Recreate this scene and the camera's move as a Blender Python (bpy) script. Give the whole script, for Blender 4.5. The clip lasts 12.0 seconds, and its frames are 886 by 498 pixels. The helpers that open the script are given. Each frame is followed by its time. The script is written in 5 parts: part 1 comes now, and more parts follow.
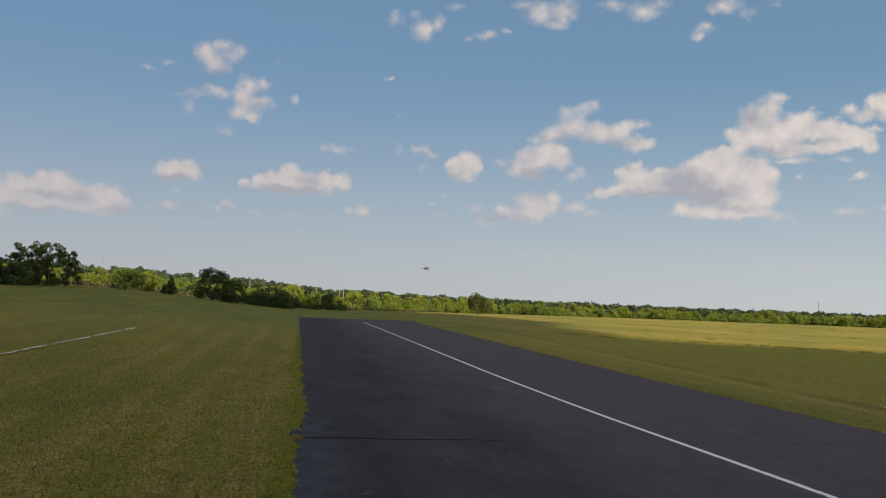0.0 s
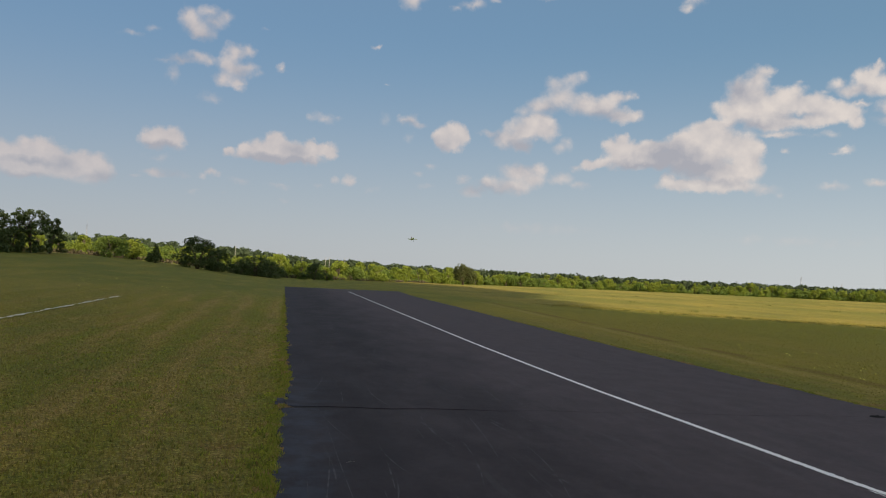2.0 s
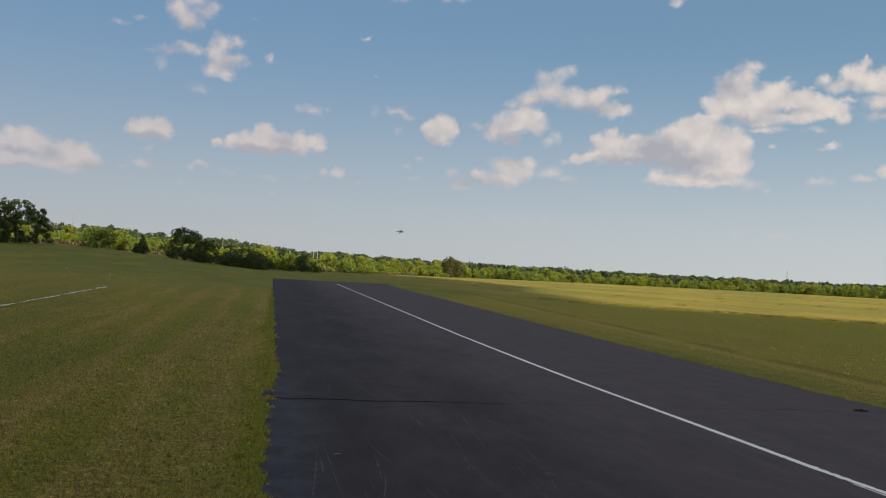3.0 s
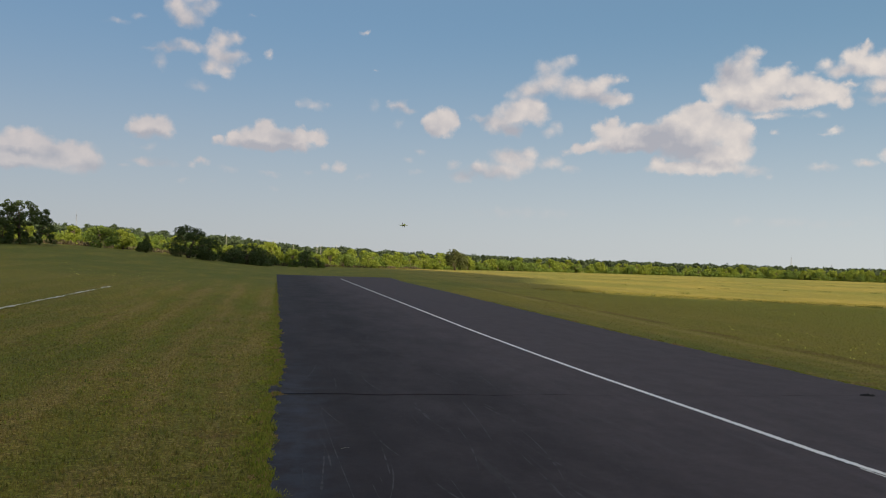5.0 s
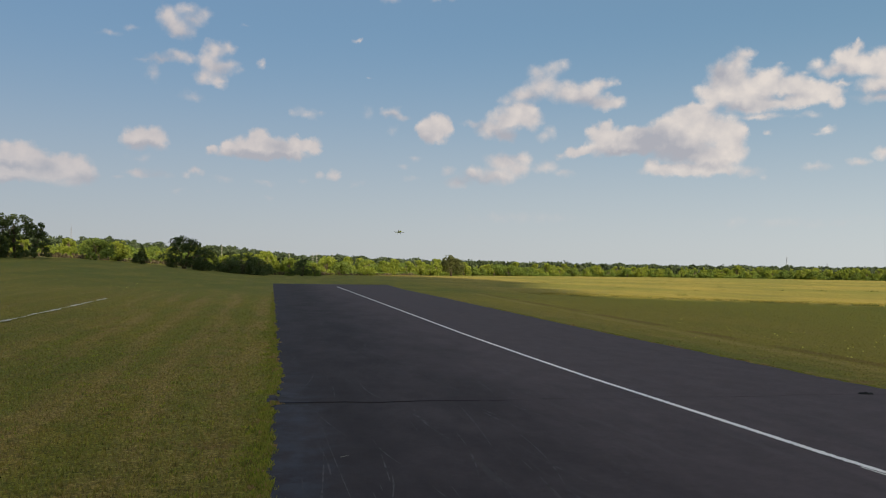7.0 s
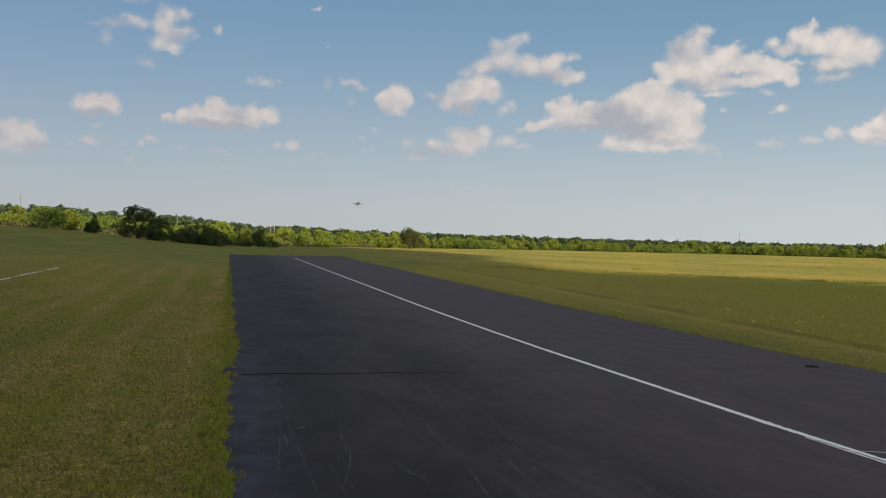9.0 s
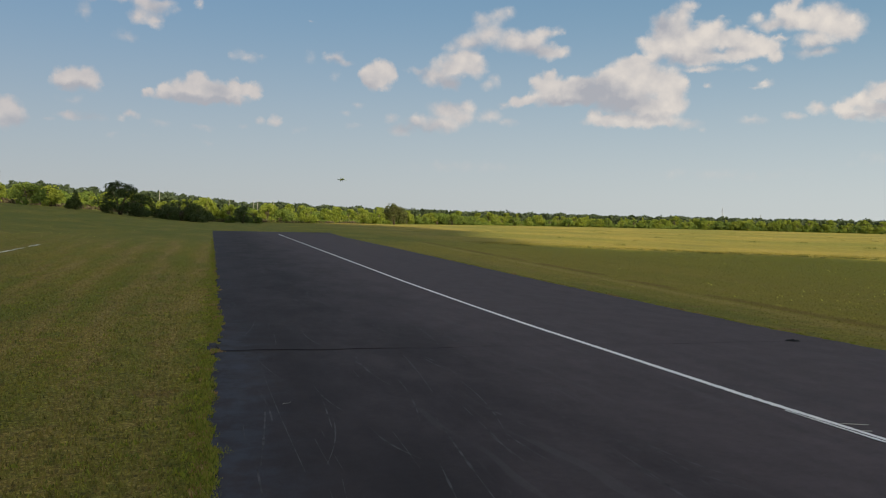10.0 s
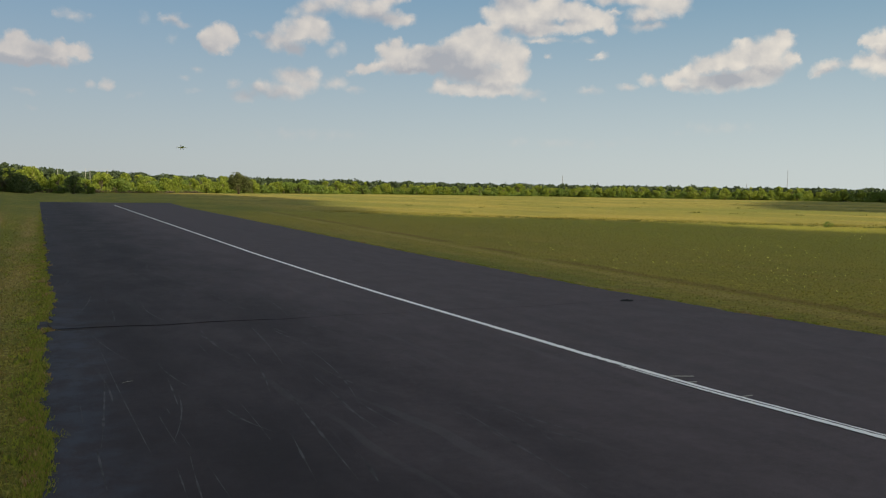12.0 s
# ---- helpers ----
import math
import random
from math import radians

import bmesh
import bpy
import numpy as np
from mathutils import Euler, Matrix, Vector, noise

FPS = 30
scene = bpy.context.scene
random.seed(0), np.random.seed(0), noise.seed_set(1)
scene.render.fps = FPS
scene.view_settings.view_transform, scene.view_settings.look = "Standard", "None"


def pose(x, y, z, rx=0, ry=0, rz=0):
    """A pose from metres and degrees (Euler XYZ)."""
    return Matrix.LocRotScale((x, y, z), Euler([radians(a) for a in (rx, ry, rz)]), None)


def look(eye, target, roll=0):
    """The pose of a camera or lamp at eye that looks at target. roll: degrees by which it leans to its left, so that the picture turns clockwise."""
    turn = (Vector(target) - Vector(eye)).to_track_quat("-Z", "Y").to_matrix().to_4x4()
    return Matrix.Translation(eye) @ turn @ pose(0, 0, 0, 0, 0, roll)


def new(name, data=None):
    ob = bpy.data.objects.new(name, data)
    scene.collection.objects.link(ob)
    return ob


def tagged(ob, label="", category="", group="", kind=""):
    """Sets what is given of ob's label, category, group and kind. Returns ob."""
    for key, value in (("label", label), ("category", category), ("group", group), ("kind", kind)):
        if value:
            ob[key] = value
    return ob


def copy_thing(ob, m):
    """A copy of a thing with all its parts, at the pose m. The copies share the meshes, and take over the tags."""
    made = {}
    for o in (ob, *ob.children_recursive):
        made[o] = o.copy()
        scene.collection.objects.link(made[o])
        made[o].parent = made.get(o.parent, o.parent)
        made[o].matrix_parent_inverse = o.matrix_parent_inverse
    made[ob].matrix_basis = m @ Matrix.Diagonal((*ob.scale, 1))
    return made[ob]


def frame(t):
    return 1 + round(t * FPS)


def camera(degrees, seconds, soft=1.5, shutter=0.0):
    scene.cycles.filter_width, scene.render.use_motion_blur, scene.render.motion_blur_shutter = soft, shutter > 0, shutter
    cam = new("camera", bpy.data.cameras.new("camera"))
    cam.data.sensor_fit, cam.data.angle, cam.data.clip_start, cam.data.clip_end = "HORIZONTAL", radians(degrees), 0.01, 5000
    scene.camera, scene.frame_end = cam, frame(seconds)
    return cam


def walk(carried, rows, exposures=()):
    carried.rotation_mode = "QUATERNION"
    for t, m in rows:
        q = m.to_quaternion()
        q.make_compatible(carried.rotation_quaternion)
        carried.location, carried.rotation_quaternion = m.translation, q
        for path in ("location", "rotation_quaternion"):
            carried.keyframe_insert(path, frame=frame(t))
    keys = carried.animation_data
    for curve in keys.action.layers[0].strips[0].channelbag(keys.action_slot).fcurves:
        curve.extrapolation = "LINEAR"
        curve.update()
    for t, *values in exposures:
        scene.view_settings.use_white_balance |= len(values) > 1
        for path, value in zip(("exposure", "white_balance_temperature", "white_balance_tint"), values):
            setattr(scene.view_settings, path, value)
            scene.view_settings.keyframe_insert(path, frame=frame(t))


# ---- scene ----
cam = camera(55.2, 12.0, soft=1.1)
walk(cam, [
    (0.0, pose(0, 0, 1.7, 93.861, -2.082, -9.109)),
    (0.5, pose(0, 0, 1.7, 92.685, -3.059, -10.051)),
    (1.0, pose(0, 0, 1.7, 92.678, -2.746, -9.886)),
    (1.5, pose(0, 0, 1.7, 92.064, -2.722, -9.994)),
    (2.0, pose(0, 0, 1.7, 91.921, -2.538, -10.072)),
    (2.5, pose(0, 0, 1.7, 91.993, -2.932, -10.638)),
    (2.7, pose(0, 0, 1.7, 91.579, -2.928, -10.882)),
    (4.5, pose(0, 0, 1.7, 91.220, -2.299, -10.351)),
    (5.0, pose(0, 0, 1.7, 90.971, -1.751, -10.626)),
    (5.5, pose(0, 0, 1.7, 91.236, -1.176, -10.139)),
    (6.0, pose(0, 0, 1.7, 91.224, -0.825, -9.651)),
    (6.5, pose(0, 0, 1.7, 91.325, -0.337, -9.775)),
    (7.0, pose(0, 0, 1.7, 91.385, -0.705, -10.874)),
    (8.8, pose(0, 0, 1.7, 89.596, -1.166, -13.364)),
    (9.0, pose(0, 0, 1.7, 89.579, -1.274, -13.675)),
    (9.5, pose(0, 0, 1.7, 88.622, -1.518, -14.073)),
    (10.0, pose(0, 0, 1.7, 87.971, -1.198, -14.735)),
    (10.5, pose(0, 0, 1.7, 87.642, -0.999, -14.648)),
    (11.0, pose(0, 0, 1.7, 87.213, -0.805, -15.765)),
    (11.5, pose(0, 0, 1.7, 86.204, -1.075, -19.629)),
    (12.0, pose(0, 0, 1.7, 86.016, -0.797, -24.950)),
], exposures=[(0.0, 0.37, 6500, 12.5), (2.5, 0.39, 6500, 12.5), (5.0, 0.44, 6500, 12.0), (9.5, 0.43, 6500, 10.5), (12.0, 0.41, 6500, 7.5)])

# ---- world, sun ----
SUN_AZ, SUN_EL = 162.0, 28.0      # clockwise from the runway's heading, height over the horizon
SUN_DIR = Vector((math.sin(radians(SUN_AZ)) * math.cos(radians(SUN_EL)),
                  math.cos(radians(SUN_AZ)) * math.cos(radians(SUN_EL)), math.sin(radians(SUN_EL))))
SKY_STRENGTH = 0.068

world = bpy.data.worlds.new("world")
scene.world = world
world.use_nodes = True
wt = world.node_tree
wt.nodes.clear()


def node(tree, kind, ins=(), **props):
    """A node with its properties and inputs set; an input is a socket to link or a value."""
    n = tree.nodes.new(kind)
    for key, value in props.items():
        setattr(n, key, value)
    for key, value in dict(ins).items():
        if isinstance(value, bpy.types.NodeSocket):
            tree.links.new(value, n.inputs[key])
        else:
            n.inputs[key].default_value = value
    return n


def calc(tree, op, a, b=0.0, c=0.0, clamp=False):
    return node(tree, "ShaderNodeMath", {0: a, 1: b, 2: c}, operation=op, use_clamp=clamp).outputs[0]


def ramp01(tree, value, lo, hi, a=0.0, b=1.0):
    return node(tree, "ShaderNodeMapRange", {0: value, 1: lo, 2: hi, 3: a, 4: b}, interpolation_type="SMOOTHSTEP").outputs[0]


def blend(tree, fac, a, b, how="MIX"):
    n = tree.nodes.new("ShaderNodeMix")
    n.data_type, n.blend_type = "RGBA", how
    for i, v in ((0, fac), (6, a), (7, b)):
        if isinstance(v, bpy.types.NodeSocket):
            tree.links.new(v, n.inputs[i])
        else:
            n.inputs[i].default_value = v if i == 0 else (*v[:3], 1.0)
    return n.outputs[2]


# the fair-weather cumulus of the sky: each is a heap of soft puffs (bearing, height, half-width, half-height, thickness), in degrees
puffs, shades = [], []


def cloud(*heap):
    puffs.extend(heap)


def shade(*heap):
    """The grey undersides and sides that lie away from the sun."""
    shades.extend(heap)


PUFF = 1.30
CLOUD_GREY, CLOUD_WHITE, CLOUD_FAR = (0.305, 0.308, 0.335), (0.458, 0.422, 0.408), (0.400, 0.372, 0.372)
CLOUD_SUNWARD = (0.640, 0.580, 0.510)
CLOUD_FILL = (0.80, 0.75, 0.68)
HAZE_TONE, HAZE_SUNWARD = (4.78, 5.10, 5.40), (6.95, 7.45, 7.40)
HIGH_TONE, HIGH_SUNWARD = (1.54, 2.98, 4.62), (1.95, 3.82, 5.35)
cloud((-19.40, 5.68, 1.86, 1.24, 1.00), (-17.64, 6.15, 1.43, 0.89, 1.00), (-15.98, 6.72, 1.37, 0.71, 1.00), (-15.03, 6.35, 1.32, 0.72, 1.00), (-13.27, 6.13, 1.61, 0.74, 1.00), (-12.45, 5.66, 1.02, 0.68, 1.00), (-14.22, 5.72, 1.50, 0.66, 1.00), (-16.40, 5.33, 1.62, 0.45, 1.00), (-12.92, 5.10, 1.18, 0.40, 0.50), (-16.73, 5.95, 1.93, 0.71, 1.00))  # low bank
cloud((-8.83, 8.09, 1.26, 0.70, 1.00), (-8.07, 8.15, 0.85, 0.77, 1.00), (-9.40, 7.98, 0.84, 0.55, 1.00), (-8.79, 6.77, 1.05, 0.49, 0.25), (-9.11, 5.89, 0.77, 0.31, 0.55), (-7.91, 5.93, 1.06, 0.35, 0.33), (-5.45, 6.16, 0.51, 0.32, 0.60), (-6.16, 5.95, 0.50, 0.25, 0.33))  # small heap
cloud((-10.29, 5.61, 0.49, 0.17, 0.33), (-3.65, 5.77, 0.91, 0.29, 0.27), (-6.66, 4.90, 0.54, 0.21, 0.22), (-4.71, 4.88, 0.44, 0.22, 0.21), (-1.09, 5.51, 0.93, 0.26, 0.30), (-0.70, 4.59, 0.52, 0.22, 0.22), (3.49, 6.20, 0.53, 0.41, 0.55), (2.43, 6.24, 0.49, 0.30, 0.36), (1.51, 5.80, 0.53, 0.30, 0.30), (8.88, 7.41, 0.46, 0.30, 0.36), (8.12, 6.94, 0.53, 0.23, 0.30), (8.71, 6.12, 1.15, 0.30, 0.22), (4.90, 5.72, 1.14, 0.30, 0.21))  # torn crumbs
cloud((-4.52, 7.57, 0.40, 0.32, 0.80), (-3.52, 7.77, 0.55, 0.51, 1.00), (-2.25, 7.83, 1.33, 0.73, 1.00), (-1.53, 8.53, 0.74, 0.62, 1.00), (-0.59, 7.91, 1.49, 0.74, 1.00), (0.53, 7.74, 0.93, 0.63, 1.00), (0.88, 8.39, 0.60, 0.48, 1.00), (1.64, 8.16, 0.98, 0.52, 1.00), (2.21, 7.81, 0.45, 0.41, 0.70), (-1.32, 7.43, 2.97, 0.33, 0.90))  # long heap
cloud((-7.11, 15.36, 0.99, 0.82, 0.61), (-6.58, 15.07, 0.99, 0.62, 0.61), (-7.48, 15.84, 0.70, 0.74, 0.58), (-5.71, 15.67, 0.93, 0.55, 0.45), (-5.18, 16.13, 0.64, 0.48, 0.45), (-6.26, 16.31, 0.89, 0.48, 0.48), (-10.87, 14.38, 0.96, 0.27, 0.34), (-9.70, 14.85, 0.69, 0.30, 0.26), (-2.45, 15.53, 0.51, 0.21, 0.18))  # high puff
cloud((-4.47, 13.86, 0.87, 0.70, 0.65), (-3.68, 14.10, 0.65, 0.56, 0.57), (-4.92, 13.12, 0.79, 0.63, 0.65), (-4.19, 12.82, 1.09, 0.78, 0.61), (-5.08, 12.22, 0.79, 0.56, 0.61), (-4.17, 12.00, 0.65, 0.43, 0.57), (-3.66, 13.04, 0.80, 0.43, 0.46), (-6.71, 13.43, 1.07, 0.45, 0.50), (-7.75, 13.12, 1.13, 0.34, 0.43), (-8.79, 12.96, 0.84, 0.20, 0.29), (-8.25, 12.24, 0.56, 0.69, 0.34), (-5.99, 13.21, 0.50, 0.42, 0.50), (-2.74, 12.68, 0.44, 0.29, 0.24), (-5.76, 10.92, 0.93, 0.42, 0.31), (-1.54, 13.26, 0.33, 0.36, 0.43))  # torn puff
cloud((4.99, 15.09, 0.41, 0.15, 0.50), (5.70, 12.65, 0.26, 0.11, 0.25), (1.51, 10.16, 1.12, 0.41, 0.30), (0.65, 10.15, 0.37, 0.18, 0.28), (2.53, 10.31, 0.45, 0.22, 0.28), (7.39, 10.41, 0.68, 0.52, 0.55), (8.05, 10.13, 0.61, 0.30, 0.36), (6.89, 10.47, 0.46, 0.30, 0.36), (5.56, 10.43, 0.68, 0.60, 0.17), (7.38, 9.26, 0.38, 0.53, 0.18))  # specks
cloud((9.91, 9.32, 0.84, 0.83, 1.00), (10.55, 9.82, 0.76, 0.68, 1.00), (10.45, 8.95, 0.76, 0.53, 0.95), (10.94, 9.56, 0.53, 0.60, 0.90), (9.41, 9.16, 0.46, 0.53, 0.70))  # round puff
cloud((18.10, 13.35, 1.12, 0.58, 0.40), (18.85, 13.63, 0.67, 0.43, 0.37), (17.16, 13.07, 0.83, 0.66, 0.44), (17.55, 12.27, 1.31, 0.88, 0.66), (19.06, 11.89, 1.31, 0.80, 0.70), (16.24, 11.72, 1.36, 0.66, 0.58), (20.37, 11.69, 1.30, 0.80, 0.75), (21.29, 12.29, 0.81, 0.43, 0.70), (22.02, 12.38, 0.52, 0.36, 0.48), (21.49, 11.19, 1.11, 0.58, 0.75), (22.41, 11.10, 0.74, 0.43, 0.70), (15.11, 11.35, 0.68, 0.45, 0.40))  # slanting heap
cloud((15.13, 10.06, 1.52, 0.75, 0.83), (16.46, 10.14, 1.06, 0.74, 0.83), (15.88, 10.73, 1.29, 0.52, 0.83), (14.19, 9.49, 1.29, 0.67, 0.69), (14.96, 9.01, 0.99, 0.49, 0.69), (12.85, 9.85, 0.84, 0.30, 0.42), (17.61, 8.95, 0.83, 0.45, 0.36), (17.98, 9.39, 0.45, 0.45, 0.36))  # lower heap
cloud((14.81, 7.25, 1.33, 0.75, 0.74), (16.13, 7.45, 0.76, 0.60, 0.54), (14.44, 6.30, 1.33, 0.61, 0.74), (12.91, 6.43, 1.14, 0.53, 0.62), (15.76, 6.77, 0.99, 0.60, 0.70), (11.78, 5.96, 1.15, 0.46, 0.43), (11.19, 6.63, 0.46, 0.34, 0.38), (17.65, 7.00, 0.94, 0.52, 0.43), (18.97, 6.52, 0.94, 0.34, 0.38))  # hazy heap
cloud((19.51, 7.90, 0.75, 0.44, 0.90), (20.25, 8.05, 0.67, 0.37, 0.90), (18.58, 7.64, 0.68, 0.30, 0.45), (21.34, 8.93, 0.82, 0.73, 0.95), (20.78, 9.30, 0.52, 0.44, 0.85), (21.70, 9.59, 0.52, 0.44, 0.80), (22.63, 8.91, 1.47, 0.65, 1.00), (23.72, 9.19, 1.02, 0.51, 1.00), (22.27, 8.18, 2.03, 0.58, 1.00), (24.09, 8.34, 1.09, 0.72, 1.00))  # tower foot
cloud((27.09, 10.08, 1.43, 0.77, 1.00), (26.04, 9.50, 1.29, 0.78, 1.00), (27.44, 10.32, 0.71, 0.56, 1.00), (28.14, 9.33, 1.24, 1.15, 1.00), (29.35, 8.94, 1.05, 1.18, 1.00), (29.64, 8.04, 0.98, 1.04, 1.00), (26.59, 8.30, 2.15, 1.42, 1.00), (28.69, 7.35, 1.59, 0.84, 1.00), (25.34, 8.87, 1.09, 1.00, 1.00), (30.20, 8.91, 0.42, 0.69, 0.80), (25.55, 6.68, 1.63, 0.43, 1.00), (27.31, 6.66, 1.78, 0.50, 1.00), (24.65, 7.06, 0.51, 0.36, 0.70), (29.38, 6.63, 1.05, 0.35, 0.70), (30.57, 6.42, 1.21, 0.34, 0.42), (31.58, 6.05, 0.55, 0.27, 0.25))  # great tower
cloud((29.98, 13.28, 0.90, 0.81, 0.72), (30.48, 13.76, 0.62, 0.40, 0.70), (28.96, 12.82, 0.91, 0.75, 0.70), (28.62, 12.31, 0.70, 0.75, 0.66), (29.65, 12.26, 1.39, 0.82, 0.80), (29.32, 11.41, 1.57, 0.82, 1.00), (30.85, 11.51, 1.55, 0.94, 1.00), (31.67, 11.98, 1.16, 0.80, 1.00), (32.33, 12.52, 0.75, 0.46, 0.65), (32.65, 13.04, 0.40, 0.23, 0.36), (32.99, 11.73, 1.35, 0.66, 1.00), (34.13, 11.31, 1.50, 0.65, 1.00), (35.24, 11.07, 0.98, 0.58, 1.00), (35.87, 10.53, 0.52, 0.45, 0.80), (31.02, 10.63, 2.06, 0.54, 1.00), (31.37, 9.92, 1.72, 0.24, 0.55), (33.65, 10.66, 1.51, 0.46, 1.00), (28.12, 11.46, 0.88, 0.62, 0.75), (28.30, 10.75, 0.88, 0.49, 0.75), (34.30, 9.77, 1.33, 0.23, 0.30))  # upper shelf
cloud((35.54, 12.39, 0.91, 0.45, 0.65), (34.75, 12.78, 0.66, 0.45, 0.50), (33.96, 12.34, 0.60, 0.26, 0.36), (36.15, 13.16, 0.71, 0.63, 0.85), (36.71, 13.51, 0.64, 0.50, 0.85), (36.76, 13.93, 0.32, 0.25, 0.60), (37.08, 12.59, 1.28, 0.69, 0.95), (36.01, 11.59, 0.65, 0.19, 0.55), (38.59, 12.46, 1.41, 1.07, 1.00), (39.76, 12.03, 1.08, 0.91, 1.00), (38.00, 11.37, 1.27, 0.50, 0.80), (38.30, 10.62, 1.58, 0.37, 0.50))  # upper end
cloud((31.71, 8.93, 0.31, 0.27, 0.45), (35.26, 8.81, 0.66, 0.26, 0.42), (34.63, 8.66, 0.40, 0.16, 0.36))  # crumbs
cloud((35.12, 9.01, 0.58, 0.22, 0.42), (34.63, 6.60, 1.03, 0.36, 0.40), (36.99, 6.83, 0.65, 0.29, 0.55), (38.42, 7.28, 0.72, 0.46, 0.62), (39.84, 7.15, 0.71, 0.49, 0.90), (40.21, 6.78, 0.71, 0.35, 0.90), (40.70, 7.66, 1.06, 0.49, 0.90), (41.90, 8.15, 1.05, 0.62, 1.00), (43.26, 8.29, 1.38, 0.75, 1.00), (44.26, 8.77, 1.02, 0.74, 1.00), (44.23, 9.45, 0.68, 0.40, 0.75), (45.26, 8.73, 1.35, 1.00, 1.00), (46.22, 9.36, 0.94, 0.79, 1.00), (46.37, 9.79, 0.60, 0.46, 1.00), (46.91, 8.32, 0.50, 0.53, 1.00), (45.62, 7.86, 1.52, 0.74, 1.00), (42.63, 7.08, 2.44, 0.59, 1.00), (44.65, 7.20, 1.88, 0.61, 1.00), (42.30, 6.57, 2.10, 0.31, 0.50))  # long ramp
cloud((48.85, 7.73, 0.78, 0.45, 0.75), (49.47, 7.97, 0.65, 0.32, 0.65), (48.39, 7.41, 0.39, 0.33, 0.65), (51.31, 7.94, 1.27, 0.44, 0.85), (50.96, 9.10, 0.38, 0.44, 0.80), (51.71, 9.06, 0.94, 0.68, 1.00), (52.76, 8.83, 1.24, 1.07, 1.00), (52.52, 7.55, 1.56, 0.62, 0.90))  # far ramp
cloud((5.12, 18.85, 0.76, 0.58, 0.34), (7.10, 18.23, 0.92, 0.80, 0.62), (8.05, 18.81, 0.61, 0.65, 0.52), (6.47, 19.27, 0.61, 0.43, 0.28), (11.39, 18.01, 1.15, 0.33, 0.45), (10.24, 17.73, 0.69, 0.26, 0.36), (12.74, 18.39, 0.54, 0.25, 0.36), (9.38, 19.74, 0.96, 0.43, 0.30), (15.22, 19.47, 1.52, 0.86, 0.58), (16.75, 19.64, 1.13, 0.85, 0.58), (16.20, 18.76, 0.95, 0.36, 0.42), (14.04, 20.00, 1.33, 0.43, 0.36))  # top row
cloud((19.78, 19.93, 1.12, 0.49, 0.42), (22.03, 19.51, 1.29, 0.76, 0.48), (23.13, 19.98, 0.91, 0.41, 0.42), (27.10, 19.58, 1.42, 0.54, 0.46), (26.05, 18.28, 0.90, 0.41, 0.46), (25.71, 17.79, 0.72, 0.31, 0.42), (28.50, 18.97, 0.88, 0.47, 0.34), (30.21, 19.50, 0.69, 0.33, 0.20))  # top row, on
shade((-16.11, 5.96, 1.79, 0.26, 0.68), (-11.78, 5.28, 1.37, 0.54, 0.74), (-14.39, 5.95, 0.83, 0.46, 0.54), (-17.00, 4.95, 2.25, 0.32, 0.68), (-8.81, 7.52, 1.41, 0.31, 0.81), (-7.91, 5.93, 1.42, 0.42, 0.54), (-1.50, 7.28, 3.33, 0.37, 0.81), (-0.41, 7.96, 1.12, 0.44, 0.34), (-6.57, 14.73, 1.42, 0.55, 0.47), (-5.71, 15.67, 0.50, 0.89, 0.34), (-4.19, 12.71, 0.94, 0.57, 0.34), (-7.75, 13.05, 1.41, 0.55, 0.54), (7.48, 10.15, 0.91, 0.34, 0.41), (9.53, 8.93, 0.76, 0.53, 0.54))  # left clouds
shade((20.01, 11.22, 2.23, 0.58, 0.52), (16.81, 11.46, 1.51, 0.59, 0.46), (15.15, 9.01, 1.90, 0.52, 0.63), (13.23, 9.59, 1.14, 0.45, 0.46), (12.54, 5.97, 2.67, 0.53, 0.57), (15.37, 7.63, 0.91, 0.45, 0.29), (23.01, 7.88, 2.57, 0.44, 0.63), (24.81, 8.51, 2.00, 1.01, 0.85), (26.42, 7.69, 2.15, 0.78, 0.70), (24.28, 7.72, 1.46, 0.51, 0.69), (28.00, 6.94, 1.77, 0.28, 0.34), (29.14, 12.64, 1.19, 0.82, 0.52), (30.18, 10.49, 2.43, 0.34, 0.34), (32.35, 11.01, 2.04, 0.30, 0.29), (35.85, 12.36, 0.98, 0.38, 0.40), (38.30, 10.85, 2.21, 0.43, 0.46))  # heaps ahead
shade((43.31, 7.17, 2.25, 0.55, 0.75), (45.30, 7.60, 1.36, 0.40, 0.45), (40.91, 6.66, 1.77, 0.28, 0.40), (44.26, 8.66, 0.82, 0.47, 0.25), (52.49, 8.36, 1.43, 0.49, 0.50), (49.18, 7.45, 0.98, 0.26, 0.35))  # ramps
cloud((15.0, 3.5, 7.0, 0.55, 0.22), (33.0, 3.2, 8.0, 0.50, 0.22), (43.0, 4.2, 5.0, 0.60, 0.20))  # low wisps

